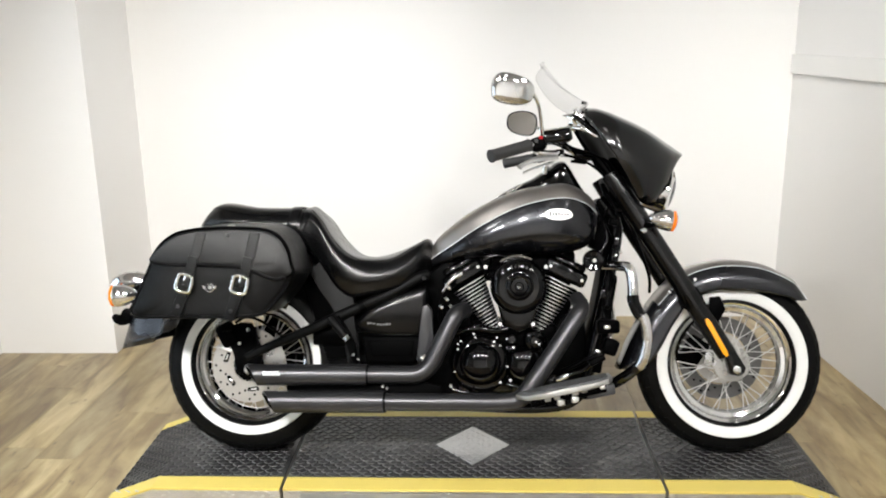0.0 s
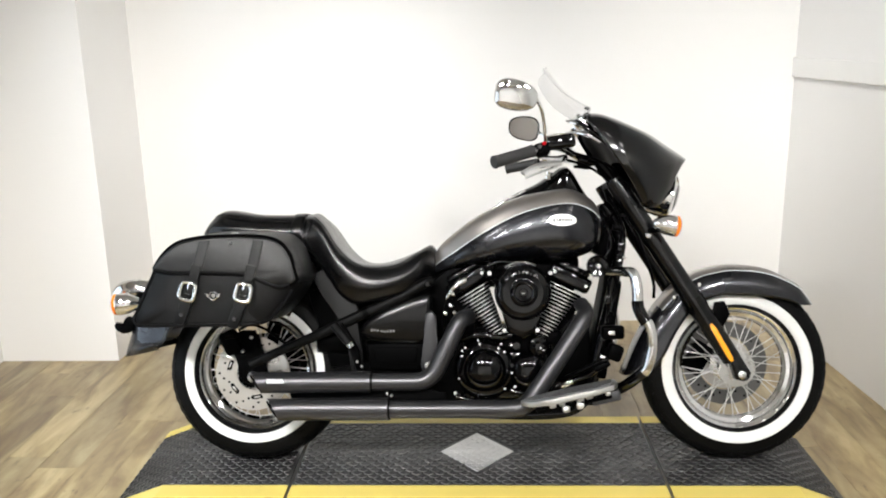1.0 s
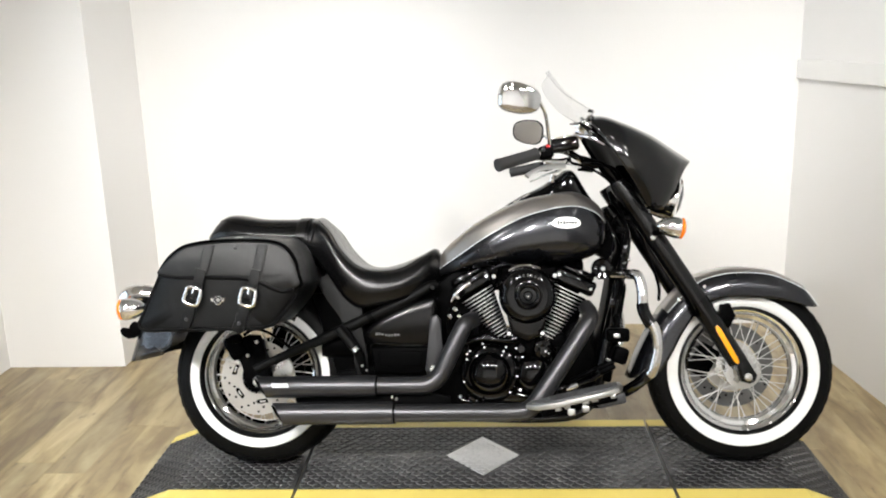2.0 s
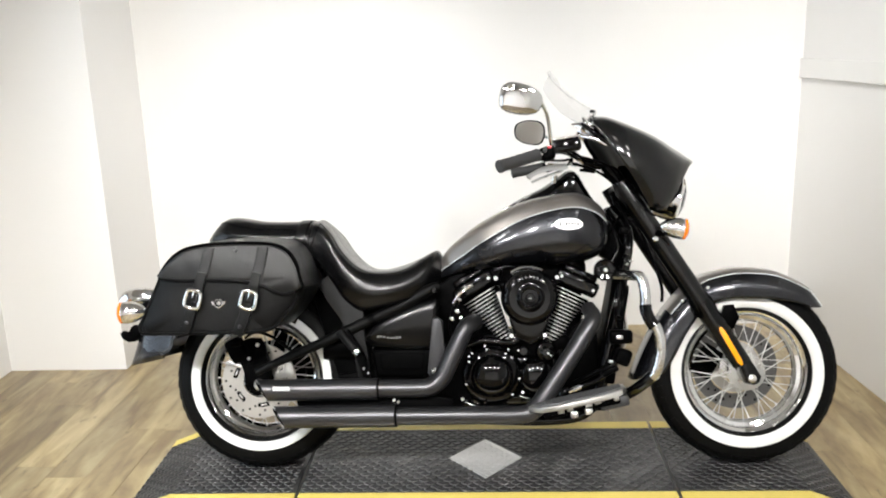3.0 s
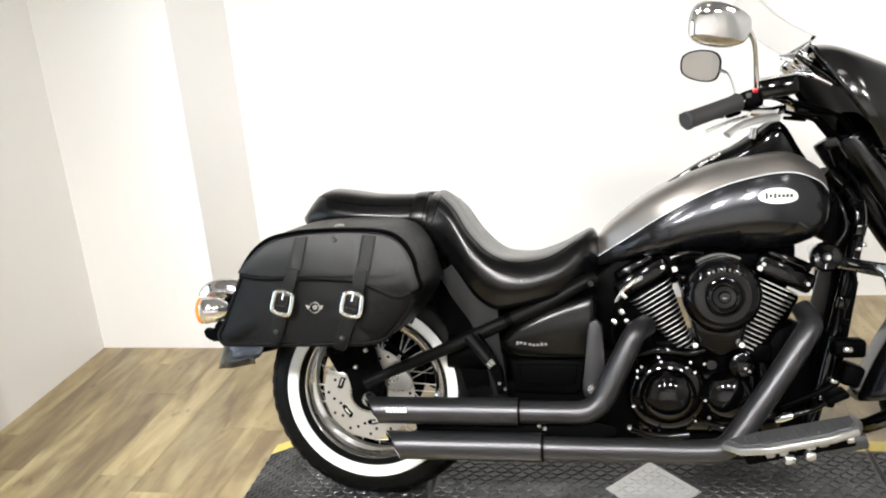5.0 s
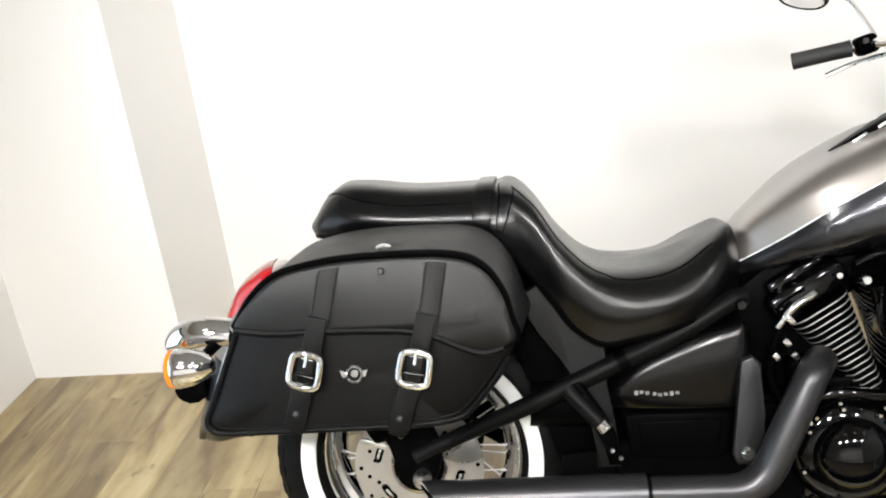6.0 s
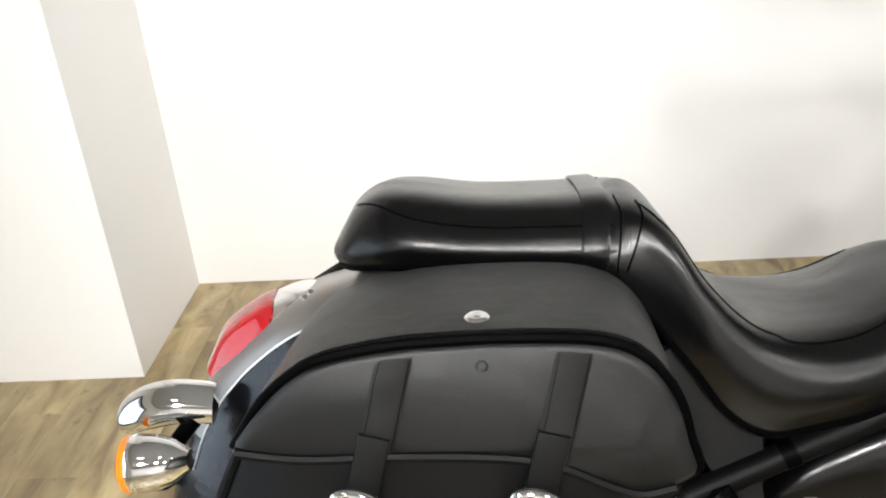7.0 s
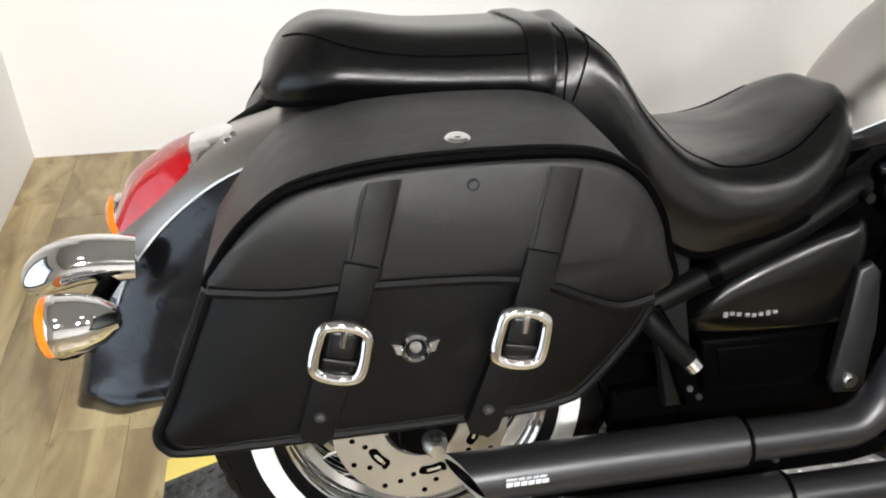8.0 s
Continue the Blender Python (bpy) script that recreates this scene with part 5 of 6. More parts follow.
        for i in range(9):
            u = i / 8
            px, pz = tx + 0.004 + (mx - tx) * u, tz + 0.002 + (mz - tz) * u
            ring = []
            for off, lift in ((-0.0165, -0.002), (-0.0165, 0.0010), (-0.013, 0.0022), (0.013, 0.0022), (0.0165, 0.0010), (0.0165, -0.002)):
                q = lay(lid, [(px + off, side * 0.45, pz - off * 0.25)], lift)[0]
                ring.append(bm.verts.new((q.x, -abs(q.y), q.z)))
            if prev:
                for j in range(6):
                    bm.faces.new((prev[j], prev[(j + 1) % 6], ring[(j + 1) % 6], ring[j]))
            prev = ring
        put("strap", bm, LIDHIDE, bag)
        for s in (-1, 1):
            line = [lay(lid, [(tx + 0.004 + (mx - tx) * u + s * 0.0135, side * 0.45, tz + (mz - tz) * u - s * 0.0034)], 0.0022)[0] for u in (0.02, 0.2, 0.4, 0.6, 0.8, 0.97)]
            put("stitching", tube([(q.x, -abs(q.y), q.z) for q in line], 0.0007, 3, 5), PIPING, bag)
        put("strap", band((tx - (tx - mx) * 0.62, tz - (tz - mz) * 0.62), (mx - 0.012, mz - 0.040), 0.031, -0.4285, -0.420), LEATHER, bag)
        put("strap", band((mx - 0.008, mz - 0.02), (bx, bz), 0.034, -0.4255, -0.405, True), LEATHER, bag)
        # buckle: rounded chrome frame
        c = Vector((mx - 0.013, -0.436, mz - 0.033))
        ang = math.atan2(tx - mx, tz - mz)
        loop = [(-0.0218, 0.015), (-0.017, 0.0238), (0, 0.027), (0.017, 0.0238), (0.0218, 0.015), (0.0228, -0.015), (0.017, -0.0246), (0, -0.0274), (-0.017, -0.0246), (-0.0228, -0.015)]
        put("buckle", tube([c + Vector((u * math.cos(ang) + w * math.sin(ang), 0, w * math.cos(ang) - u * math.sin(ang))) for u, w in loop], 0.0060, 4, 12, None, True), CHROME, bag, "chrome buckle")
        put("buckle_tongue", tube([c + Vector((0.030 * math.sin(ang), -0.002, 0.030 * math.cos(ang))), c + Vector((0.008 * math.sin(ang), -0.005, 0.008 * math.cos(ang)))], 0.003, 1, 8), CHROME, bag)
        put("strap_keeper", box((0.031, 0.014, 0.047), (c.x, -0.431, c.z), 0.0065, 4, None, Matrix.Rotation(ang, 4, "Y")), VINYL, bag, "padded strap end in the buckle")
        put("strap_fold", box((0.033, 0.012, 0.006), (c.x - 0.006 * math.sin(ang), -0.4345, c.z - 0.008), 0.0028, 3, None, Matrix.Rotation(ang, 4, "Y")), VINYL, bag)
        put("rivet", lathe([(0, 0.004), (0.004, 0.003), (0.006, 0.0), (0.006, -0.004)], (bx + 0.006, -0.4265, bz + 0.020), (0, -1, 0), 12), STEEL, bag, "small dark steel rivet")
    # emblem between the straps: a plain round boss with two side bars
    e = put("emblem", lathe([(0.0105, -0.002), (0.0105, 0.003), (0.0125, 0.0055), (0.0150, 0.003), (0.0150, -0.002)], (-0.864, -0.414, 0.597), (0, -1, 0), 24), CHROME, bag, "small chrome emblem")
    put("emblem_boss", lathe([(0, 0.003), (0.004, 0.003), (0.006, 0.001), (0.006, -0.002)], (-0.864, -0.414, 0.5975), (0, -1, 0), 14), ALLOY, bag)
    for s in (-1, 1):
        put("emblem_wing", slab([(-0.864 + s * 0.0235, 0.605), (-0.864 + s * 0.0145, 0.603), (-0.864 + s * 0.0140, 0.592), (-0.864 + s * 0.019, 0.593)], -0.4185, -0.412, 0.001, 1), CHROME, bag)
    stud = lay(lid, [(-0.810, side * 0.372, 0.83)], 0.0)[0]
    put("concho", lathe([(0, 0.0030), (0.003, 0.0028), (0.004, 0.0018), (0.007, 0.0026), (0.0105, 0.0018), (0.0125, 0.0), (0.0125, -0.004)], (stud.x, -abs(stud.y), stud.z + 0.001), (0, -0.22, 1), 24), CHROME, bag, "domed chrome stud")
    put("lid_rivet", lathe([(0, 0.003), (0.004, 0.0025), (0.006, 0.0), (0.006, -0.003)], (-0.806, -0.4225, 0.758), (0, -1, 0), 12), STEEL, bag)
    return bag


saddlebag(-1)
saddlebag(1)
part("frame_plate", slab([(-0.615, 0.645), (-0.576, 0.580), (-0.530, 0.527), (-0.511, 0.493), (-0.484, 0.402), (-0.480, 0.315), (-0.438, 0.315), (-0.443, 0.388), (-0.463, 0.476), (-0.452, 0.555), (-0.480, 0.610), (-0.558, 0.680)], -0.150, -0.128, 0.006, 2), FRAMEBLACK, bike, "matt black frame plate")

# -- frame rails and side panels
both("frame_rail", lambda: tube([(-0.205, -0.135, 0.625), (-0.235, -0.145, 0.617), (-0.313, -0.150, 0.572), (-0.427, -0.152, 0.522), (-0.523, -0.152, 0.479), (-0.615, -0.150, 0.438), (-0.740, -0.146, 0.386), (-0.825, -0.142, 0.347)], [0.017, 0.018, 0.018, 0.018, 0.018, 0.017, 0.015, 0.015], 4, 16), TYRE, bike, "matt black frame tube")
part("rail_clamp", tube([(-0.418, -0.152, 0.526), (-0.436, -0.152, 0.518)], 0.0195, 1, 18), BLACK, bike)
bolt("frame_bolt", (-0.218, -0.166, 0.617), bike, 0.010, 0.008, GLOSS)
part("rear_caliper", box((0.062, 0.05, 0.082), (-0.893, -0.128, 0.422), 0.014, 3, None, Matrix.Rotation(radians(-28), 4, "Y")), BLACK, bike)
part("caliper_bracket", slab([(-0.885, 0.385), (-0.885, 0.450), (-0.812, 0.462), (-0.790, 0.40), (-0.775, 0.345), (-0.795, 0.290), (-0.835, 0.282), (-0.862, 0.305), (-0.860, 0.345)], -0.146, -0.114, 0.006, 2, 2), BLACK, bike)
part("caliper_bridge", tube([(-0.905, -0.153, 0.448), (-0.872, -0.155, 0.452)], 0.014, 1, 14), BLACK, bike)
part("pad_spring", box((0.052, 0.012, 0.012), (-0.905, -0.135, 0.374), 0.003, 2, None, Matrix.Rotation(radians(18), 4, "Y")), ALLOY, bike)
part("hose", tube([(-0.86, -0.155, 0.465), (-0.82, -0.165, 0.485), (-0.77, -0.160, 0.47), (-0.70, -0.158, 0.42)], 0.005, 5, 8), BLACK, bike)
part("sensor_bracket", slab([(-0.773, 0.327), (-0.747, 0.375), (-0.719, 0.380), (-0.701, 0.345), (-0.715, 0.322)], -0.118, -0.110, 0.002, 1, 2), ALLOY, bike, "bare metal sensor bracket")
for x, z in ((-0.849, 0.394), (-0.819, 0.440)):
    bolt("caliper_bolt", (x, -0.148, z), bike, 0.0065, 0.005, ALLOY)
part("swingarm_plate", slab([(-0.545, 0.335), (-0.44, 0.345), (-0.43, 0.185), (-0.515, 0.185), (-0.550, 0.250)], -0.130, -0.105, 0.006, 2), BLACK, bike)
part("rear_axle_nut", lathe([(0, 0.026), (0.010, 0.026), (0.014, 0.020), (0.018, 0.006), (0.018, -0.01)], (RWX + 0.012, -0.150, RWZ - 0.006), (0, -1, 0), 16), ALLOY, bike, "bare metal axle nut")
part("spring_cover", tube([(-0.60, -0.08, 0.43), (-0.45, -0.08, 0.42)], 0.05, 1, 18), BLACK, bike)
part("rear_inner_guard", slab([(-0.64, 0.60), (-0.50, 0.60), (-0.44, 0.42), (-0.44, 0.25), (-0.52, 0.22), (-0.555, 0.33)], -0.10, 0.10, 0.01, 2), BLACK, bike)
COVER = []
for x, zt, zl, out in ((-0.453, 0.468, 0.428, 0.150), (-0.432, 0.494, 0.425, 0.163), (-0.389, 0.524, 0.424, 0.170), (-0.300, 0.562, 0.424, 0.175), (-0.235, 0.582, 0.426, 0.176), (-0.212, 0.586, 0.430, 0.170), (-0.200, 0.572, 0.450, 0.150)):
    COVER.append([(x, -0.08, zt - 0.004), (x, -out + 0.030, zt), (x, -out + 0.004, zt - 0.012), (x, -out, zt - (zt - zl) * 0.45), (x, -out + 0.014, zl + 0.012), (x, -out + 0.030, zl), (x, -0.08, zl)])
cover = part("side_cover", skin(COVER, 5, 4, None, False), COVER_BLACK, bike, "semi-gloss black sculpted side cover", 60)
shell(cover, 0.004)
part("lower_panel", slab([(-0.430, 0.418), (-0.232, 0.418), (-0.240, 0.340), (-0.262, 0.325), (-0.418, 0.330)], -0.150, -0.05, 0.010, 3), BLACK, cover)
part("panel_box", slab([(-0.408, 0.405), (-0.252, 0.405), (-0.260, 0.350), (-0.398, 0.350)], -0.154, -0.14, 0.007, 3), BLACK, cover)
for i in range(8):
    at = lay(cover, [(-0.410 + i * 0.0107, -0.25, 0.4385)], 0.0010)[0]
    part("name_bar", box((0.0068, 0.0030, 0.0080 if i in (0, 6) else 0.0056), at, 0.0005, 1), LETTER, cover, "plain silver name bar")
fp = part("foot_plate", slab([(-0.225, 0.520), (-0.205, 0.528), (-0.190, 0.512), (-0.186, 0.420), (-0.188, 0.338), (-0.200, 0.325), (-0.235, 0.328), (-0.243, 0.345), (-0.232, 0.440)], -0.186, -0.168, 0.006, 3), SATIN, bike, "satin black exhaust bracket")
bolt("bracket_bolt", (-0.218, -0.188, 0.350), fp, 0.012, 0.008, ALLOY, (0, -1, 0), "large bare metal bolt")
# passenger peg and its hanger
hanger = part("peg_hanger", slab([(-0.528, 0.482), (-0.505, 0.492), (-0.470, 0.435), (-0.447, 0.392), (-0.440, 0.330), (-0.460, 0.330), (-0.474, 0.392), (-0.500, 0.440)], -0.176, -0.155, 0.005, 2), BLACK, bike)
part("peg", tube([(-0.530, -0.185, 0.484), (-0.515, -0.193, 0.466), (-0.496, -0.200, 0.446), (-0.476, -0.206, 0.424)], 0.0150, 4, 16), TYRE, hanger, "folded rubber foot peg")
part("peg_end", tube([(-0.480, -0.205, 0.429), (-0.466, -0.211, 0.412)], 0.0125, 1, 14), CHROME, hanger, "chrome peg end")
for x, z in ((-0.440, 0.345), (-0.455, 0.360)):
    bolt("hanger_bolt", (x, -0.177, z), hanger, 0.0045, 0.004, ALLOY)

# -- exhaust
def pipe(pts, r, name, label, k=6):
    return part(name, tube(pts, r, k, 28), SATIN, bike, label)


upper = pipe([(-0.735, -0.230, 0.2995), (-0.60, -0.230, 0.300), (-0.404, -0.230, 0.3005), (-0.400, -0.230, 0.3005)], [0.0348, 0.0348, 0.0348, 0.0300], "muffler", "satin black slash-cut muffler", 1)
pipe([(-0.410, -0.230, 0.3005), (-0.300, -0.230, 0.3005), (-0.235, -0.229, 0.3035), (-0.196, -0.226, 0.331), (-0.166, -0.221, 0.388), (-0.128, -0.212, 0.465), (-0.108, -0.202, 0.498), (-0.080, -0.160, 0.510)], [0.0290, 0.0290, 0.0292, 0.0290, 0.0288, 0.0282, 0.0275, 0.0265], "exhaust_pipe", "satin black exhaust pipe")
lower = pipe([(-0.675, -0.252, 0.2155), (-0.60, -0.252, 0.216), (-0.346, -0.252, 0.2165), (-0.342, -0.252, 0.2165)], [0.0358, 0.0358, 0.0358, 0.0300], "muffler", "satin black slash-cut muffler", 1)
pipe([(-0.352, -0.252, 0.2155), (-0.10, -0.252, 0.2155), (0.055, -0.252, 0.2165), (0.102, -0.250, 0.232), (0.136, -0.247, 0.273), (0.210, -0.232, 0.378), (0.280, -0.210, 0.482), (0.302, -0.190, 0.518), (0.290, -0.150, 0.550)], [0.0285, 0.0285, 0.0285, 0.0288, 0.0290, 0.0290, 0.0288, 0.0275, 0.024], "exhaust_pipe", "satin black exhaust pipe")
for ob, x, y, z, a in ((upper, -0.4005, -0.230, 0.3005, 0.0340), (lower, -0.3425, -0.252, 0.2165, 0.0350)):
    part("joint_ring", tube([(x - 0.0015, y, z), (x + 0.0040, y, z)], a, 1, 28), BLACK, ob)
# dark hanger between the two pipes
hang = part("exhaust_hanger", slab([(-0.675, 0.262), (-0.64, 0.272), (-0.22, 0.274), (-0.16, 0.262), (-0.16, 0.236), (-0.22, 0.228), (-0.62, 0.228), (-0.67, 0.240)], -0.214, -0.200, 0.004, 2), BLACK, bike)
for x, z in ((-0.352, 0.262), (-0.338, 0.255), (-0.128, 0.262)):
    bolt("hanger_bolt", (x, -0.218, z), hang, 0.0055, 0.006, ALLOY)
# slash-cut tips with a bare bright edge
for ob, x, z, y, r in ((upper, -0.735, 0.2995, -0.230, 0.0348), (lower, -0.675, 0.2155, -0.252, 0.0358)):
    bm = bmesh.new()
    fore, edge, inner = [], [], []
    for s in range(36):
        a = 2 * math.pi * s / 36
        end = x - 0.035 - 0.016 * math.sin(a) - 0.017 * (1 + math.cos(a))
        fore.append(bm.verts.new((x + 0.002, y + r * math.cos(a), z + r * math.sin(a))))
        edge.append(bm.verts.new((end, y + r * math.cos(a), z + r * math.sin(a))))
        inner.append(bm.verts.new((end + 0.001, y + r * 0.80 * math.cos(a), z + r * 0.80 * math.sin(a))))
    back = [bm.verts.new((x, v.co.y, v.co.z)) for v in inner]
    for s in range(36):
        t2 = (s + 1) % 36
        bm.faces.new((fore[s], fore[t2], edge[t2], edge[s]))
        f = bm.faces.new((edge[s], edge[t2], inner[t2], inner[s]))
        f.material_index = 1
        f = bm.faces.new((inner[s], inner[t2], back[t2], back[s]))
        f.material_index = 2
    f = bm.faces.new(back)
    f.material_index = 2
    part("tip", bm, [SATIN, POLISHED, BLACK], ob, "slash-cut tip with a bare metal edge")
random.seed(8)
for row, (zz, hh, n, w) in enumerate(((0.3290, 0.014, 7, 0.0092), (0.3130, 0.013, 7, 0.0092))):
    for i in range(n):
        at = lay(upper, [(-0.748 + i * 0.0095 + row * 0.003, -0.30, zz)], 0.0004)[0]
        part("name_bar", box((w * random.uniform(0.75, 1.0), 0.0016, hh), at, 0.0005, 1, None, Matrix.Rotation(radians(35 if row == 0 else 22), 4, "X")), STRIPE, upper, "plain silver name bar")

# -- engine
eng = part("crankcase", box((0.330, 0.250, 0.205), (0.035, 0, 0.310), 0.045, 4), GLOSS, bike, "gloss black crankcase")
part("clutch_cover", lathe([(0.070, 0.014), (0.084, 0.010), (0.096, 0.000), (0.102, -0.014), (0.104, -0.06)], (-0.030, -0.150, 0.328), (0, -1, 0), 56), GLOSS, eng)
part("clutch_dome", lathe([(0, 0.036), (0.018, 0.035), (0.036, 0.031), (0.052, 0.023), (0.063, 0.013), (0.069, 0.002), (0.071, -0.012)], (-0.030, -0.166, 0.330), (0, -1, 0), 48), GLOSS, eng, "domed gloss black clutch cover")
part("generator_cover", lathe([(0, 0.022), (0.020, 0.021), (0.040, 0.016), (0.056, 0.006), (0.064, -0.010), (0.066, -0.06)], (0.118, -0.150, 0.322), (0, -1, 0), 44), GLOSS, eng)
part("water_pump", lathe([(0, 0.016), (0.012, 0.016), (0.018, 0.010), (0.030, 0.006), (0.036, -0.004), (0.037, -0.05)], (0.150, -0.150, 0.405), (0, -1, 0), 32), GLOSS, eng)
part("oil_filler", lathe([(0, 0.014), (0.012, 0.014), (0.016, 0.008), (0.018, -0.02)], (0.075, -0.158, 0.410), (0, -1, 0), 24), GLOSS, eng)
part("oil_filter", lathe([(0, 0.060), (0.020, 0.058), (0.030, 0.050), (0.034, 0.036), (0.034, -0.02)], (0.205, -0.105, 0.262), (0.25, -0.95, 0.0), 32), GLOSS, eng)
for pts, r in (([(-0.110, -0.150, 0.432), (-0.050, -0.160, 0.446), (0.020, -0.158, 0.438), (0.060, -0.150, 0.444)], 0.011), ([(0.060, -0.150, 0.258), (0.110, -0.158, 0.246), (0.170, -0.150, 0.252)], 0.010), ([(-0.125, -0.150, 0.240), (-0.060, -0.158, 0.222), (0.020, -0.155, 0.228)], 0.010), ([(0.188, -0.140, 0.300), (0.205, -0.150, 0.350), (0.196, -0.140, 0.410)], 0.010)):
    part("case_pipe", tube(pts, r, 5, 12), GLOSS, eng)
for x, z, w, h in ((0.02, 0.440, 0.16, 0.05), (-0.09, 0.455, 0.07, 0.09), (0.20, 0.430, 0.06, 0.05)):
    part("case_rib", box((w, 0.18, h), (x, -0.03, z), 0.012, 3), BLACK, eng)
part("battery_box", slab([(-0.235, 0.420), (-0.225, 0.610), (-0.150, 0.670), (0.02, 0.690), (-0.04, 0.500), (-0.08, 0.420)], -0.085, 0.085, 0.010, 2), BLACK, eng)
part("oil_cooler", slab([(0.180, 0.190), (0.305, 0.190), (0.338, 0.360), (0.328, 0.480), (0.290, 0.500), (0.250, 0.480), (0.200, 0.400)], -0.070, 0.070, 0.010, 2), BLACK, eng)
part("gearbox", slab([(-0.47, 0.345), (-0.20, 0.42), (-0.10, 0.42), (-0.10, 0.185), (-0.44, 0.185)], -0.130, 0.130, 0.012, 2), BLACK, eng)
part("radiator_side", slab([(0.305, 0.190), (0.345, 0.190), (0.408, 0.500), (0.430, 0.740), (0.405, 0.800), (0.380, 0.600), (0.340, 0.400)], -0.065, 0.065, 0.010, 2), BLACK, eng)
part("sump", box((0.36, 0.20, 0.06), (0.045, 0, 0.205), 0.02, 3), BLACK, eng)
part("transmission", box((0.18, 0.22, 0.20), (-0.180, 0, 0.340), 0.03, 3), BLACK, eng)
part("case_bridge", box((0.17, 0.12, 0.07), (0.060, -0.07, 0.415), 0.012, 3), BLACK, eng)
part("under_tank", box((0.50, 0.14, 0.12), (0.05, 0, 0.660), 0.03, 3), BLACK, bike)
random.seed(4)
for i in range(7):
    a = 2 * math.pi * (i + random.uniform(-0.2, 0.2)) / 7
    bolt("case_bolt", (-0.030 + 0.090 * math.cos(a), -0.163, 0.328 + 0.090 * math.sin(a)), eng, 0.0042, 0.006)
for x, z in ((0.165, 0.395), (0.185, 0.330), (0.135, 0.262), (0.070, 0.245), (0.058, 0.412), (0.016, 0.402), (0.025, 0.416), (-0.052, 0.428), (-0.095, 0.405), (-0.105, 0.395), (0.155, 0.402)):
    bolt("case_bolt", (x, -0.158 - random.uniform(0, 0.01), z), eng, 0.0043, 0.008)


def fin_shape(w, d):
    bm = bmesh.new()
    o = []
    for sx, sy in ((1, 1), (-1, 1), (-1, -1), (1, -1)):
        for k in range(4):
            a = math.atan2(sy, sx) - math.pi / 4 + k * math.pi / 6
            o.append((sx * (w - 0.03) + 0.03 * math.cos(a), sy * (d - 0.03) + 0.03 * math.sin(a)))
    lo, hi = [bm.verts.new((x, y, -0.0012)) for x, y in o], [bm.verts.new((x, y, 0.0012)) for x, y in o]
    bm.faces.new(lo[::-1])
    bm.faces.new(hi)
    n = len(o)
    for i in range(n):
        f = bm.faces.new((lo[i], lo[(i + 1) % n], hi[(i + 1) % n], hi[i]))
        f.material_index = 1
    return bm


for name, lean, base, w0, w1 in (("rear_cylinder", -31.0, Vector((0.019, -0.020, 0.446)), 0.021, 0.059), ("front_cylinder", 26.0, Vector((0.172, -0.008, 0.444)), 0.026, 0.054)):
    m = Matrix.Translation(base) @ Matrix.Rotation(radians(lean), 4, "Y")
    bm = lathe([(0, 0.19), (w1 * 0.8, 0.19), (w0 * 0.8, -0.02), (0, -0.02)], (0, 0, 0), (0, 0, 1), 28)
    bmesh.ops.transform(bm, matrix=m, verts=bm.verts)
    cyl = part(name, bm, BLACK, bike, "black finned cylinder with polished fin edges")
    fin = None
    for i in range(15):
        w = w0 + (w1 - w0) * i / 14
        mm = m @ Matrix.Translation((0, 0, i * 0.0121)) @ Matrix.Diagonal((w / 0.06, 1.0, 1, 1))
        if fin is None:
            fin = part("fin", fin_shape(0.06, 0.112), [BLACK, FINEDGE], cyl, smooth=False)
            fin.matrix_basis = mm
        else:
            again(fin, mm, cyl)
    for size, at, mat, nm in (((0.150, 0.205, 0.052), (0, 0, 0.206), GLOSS, "rocker_cover"), ((0.118, 0.17, 0.03), (0, 0, 0.240), GLOSS, "rocker_cap"), ((0.10, 0.16, 0.17), (0.022 if lean > 0 else -0.050, 0.03, 0.085), BLACK, "cylinder_shroud")):
        bm = box(size, at, 0.013, 3)
        bmesh.ops.transform(bm, matrix=m, verts=bm.verts)
        part(nm, bm, mat, cyl)
    for u in (-0.058, 0.058):
        bolt("cover_bolt", m @ Vector((u, -0.104, 0.205)), cyl, 0.007, 0.006)
    bolt("head_bolt", m @ Vector((0.030 if lean < 0 else -0.030, -0.124, -0.004)), cyl, 0.0075, 0.008)
ac = part("air_cleaner", lathe([(0, 0.004), (0.012, 0.004), (0.015, 0.001), (0.026, 0.002), (0.030, 0.008), (0.034, 0.010), (0.039, 0.007), (0.043, -0.002), (0.049, -0.004), (0.062, -0.002), (0.074, -0.005), (0.083, -0.012), (0.090, -0.024), (0.0935, -0.040), (0.0935, -0.062), (0.086, -0.078), (0.086, -0.13)], (0.096, -0.246, 0.590), (0, -1, 0), 64), GLOSS, bike, "round gloss black air cleaner")
for a in range(7):
    ang = radians(90 + (a - 3) * 11)
    part("cover_mark", box((0.005, 0.003, 0.008), (0.096 + 0.066 * math.cos(ang), -0.2455, 0.590 + 0.066 * math.sin(ang)), 0.001, 1, None, Matrix.Rotation(-(ang - math.pi / 2), 4, "Y")), DISC, ac, "plain metal mark")
part("centre_mark", box((0.010, 0.003, 0.004), (0.096, -0.2500, 0.588), 0.001, 1), ALLOY, ac)
part("intake_trunk", slab([(-0.010, 0.640), (0.195, 0.640), (0.165, 0.540), (0.150, 0.455), (0.100, 0.430), (0.045, 0.455), (0.020, 0.560)], -0.172, -0.06, 0.012, 3), GLOSS, bike)
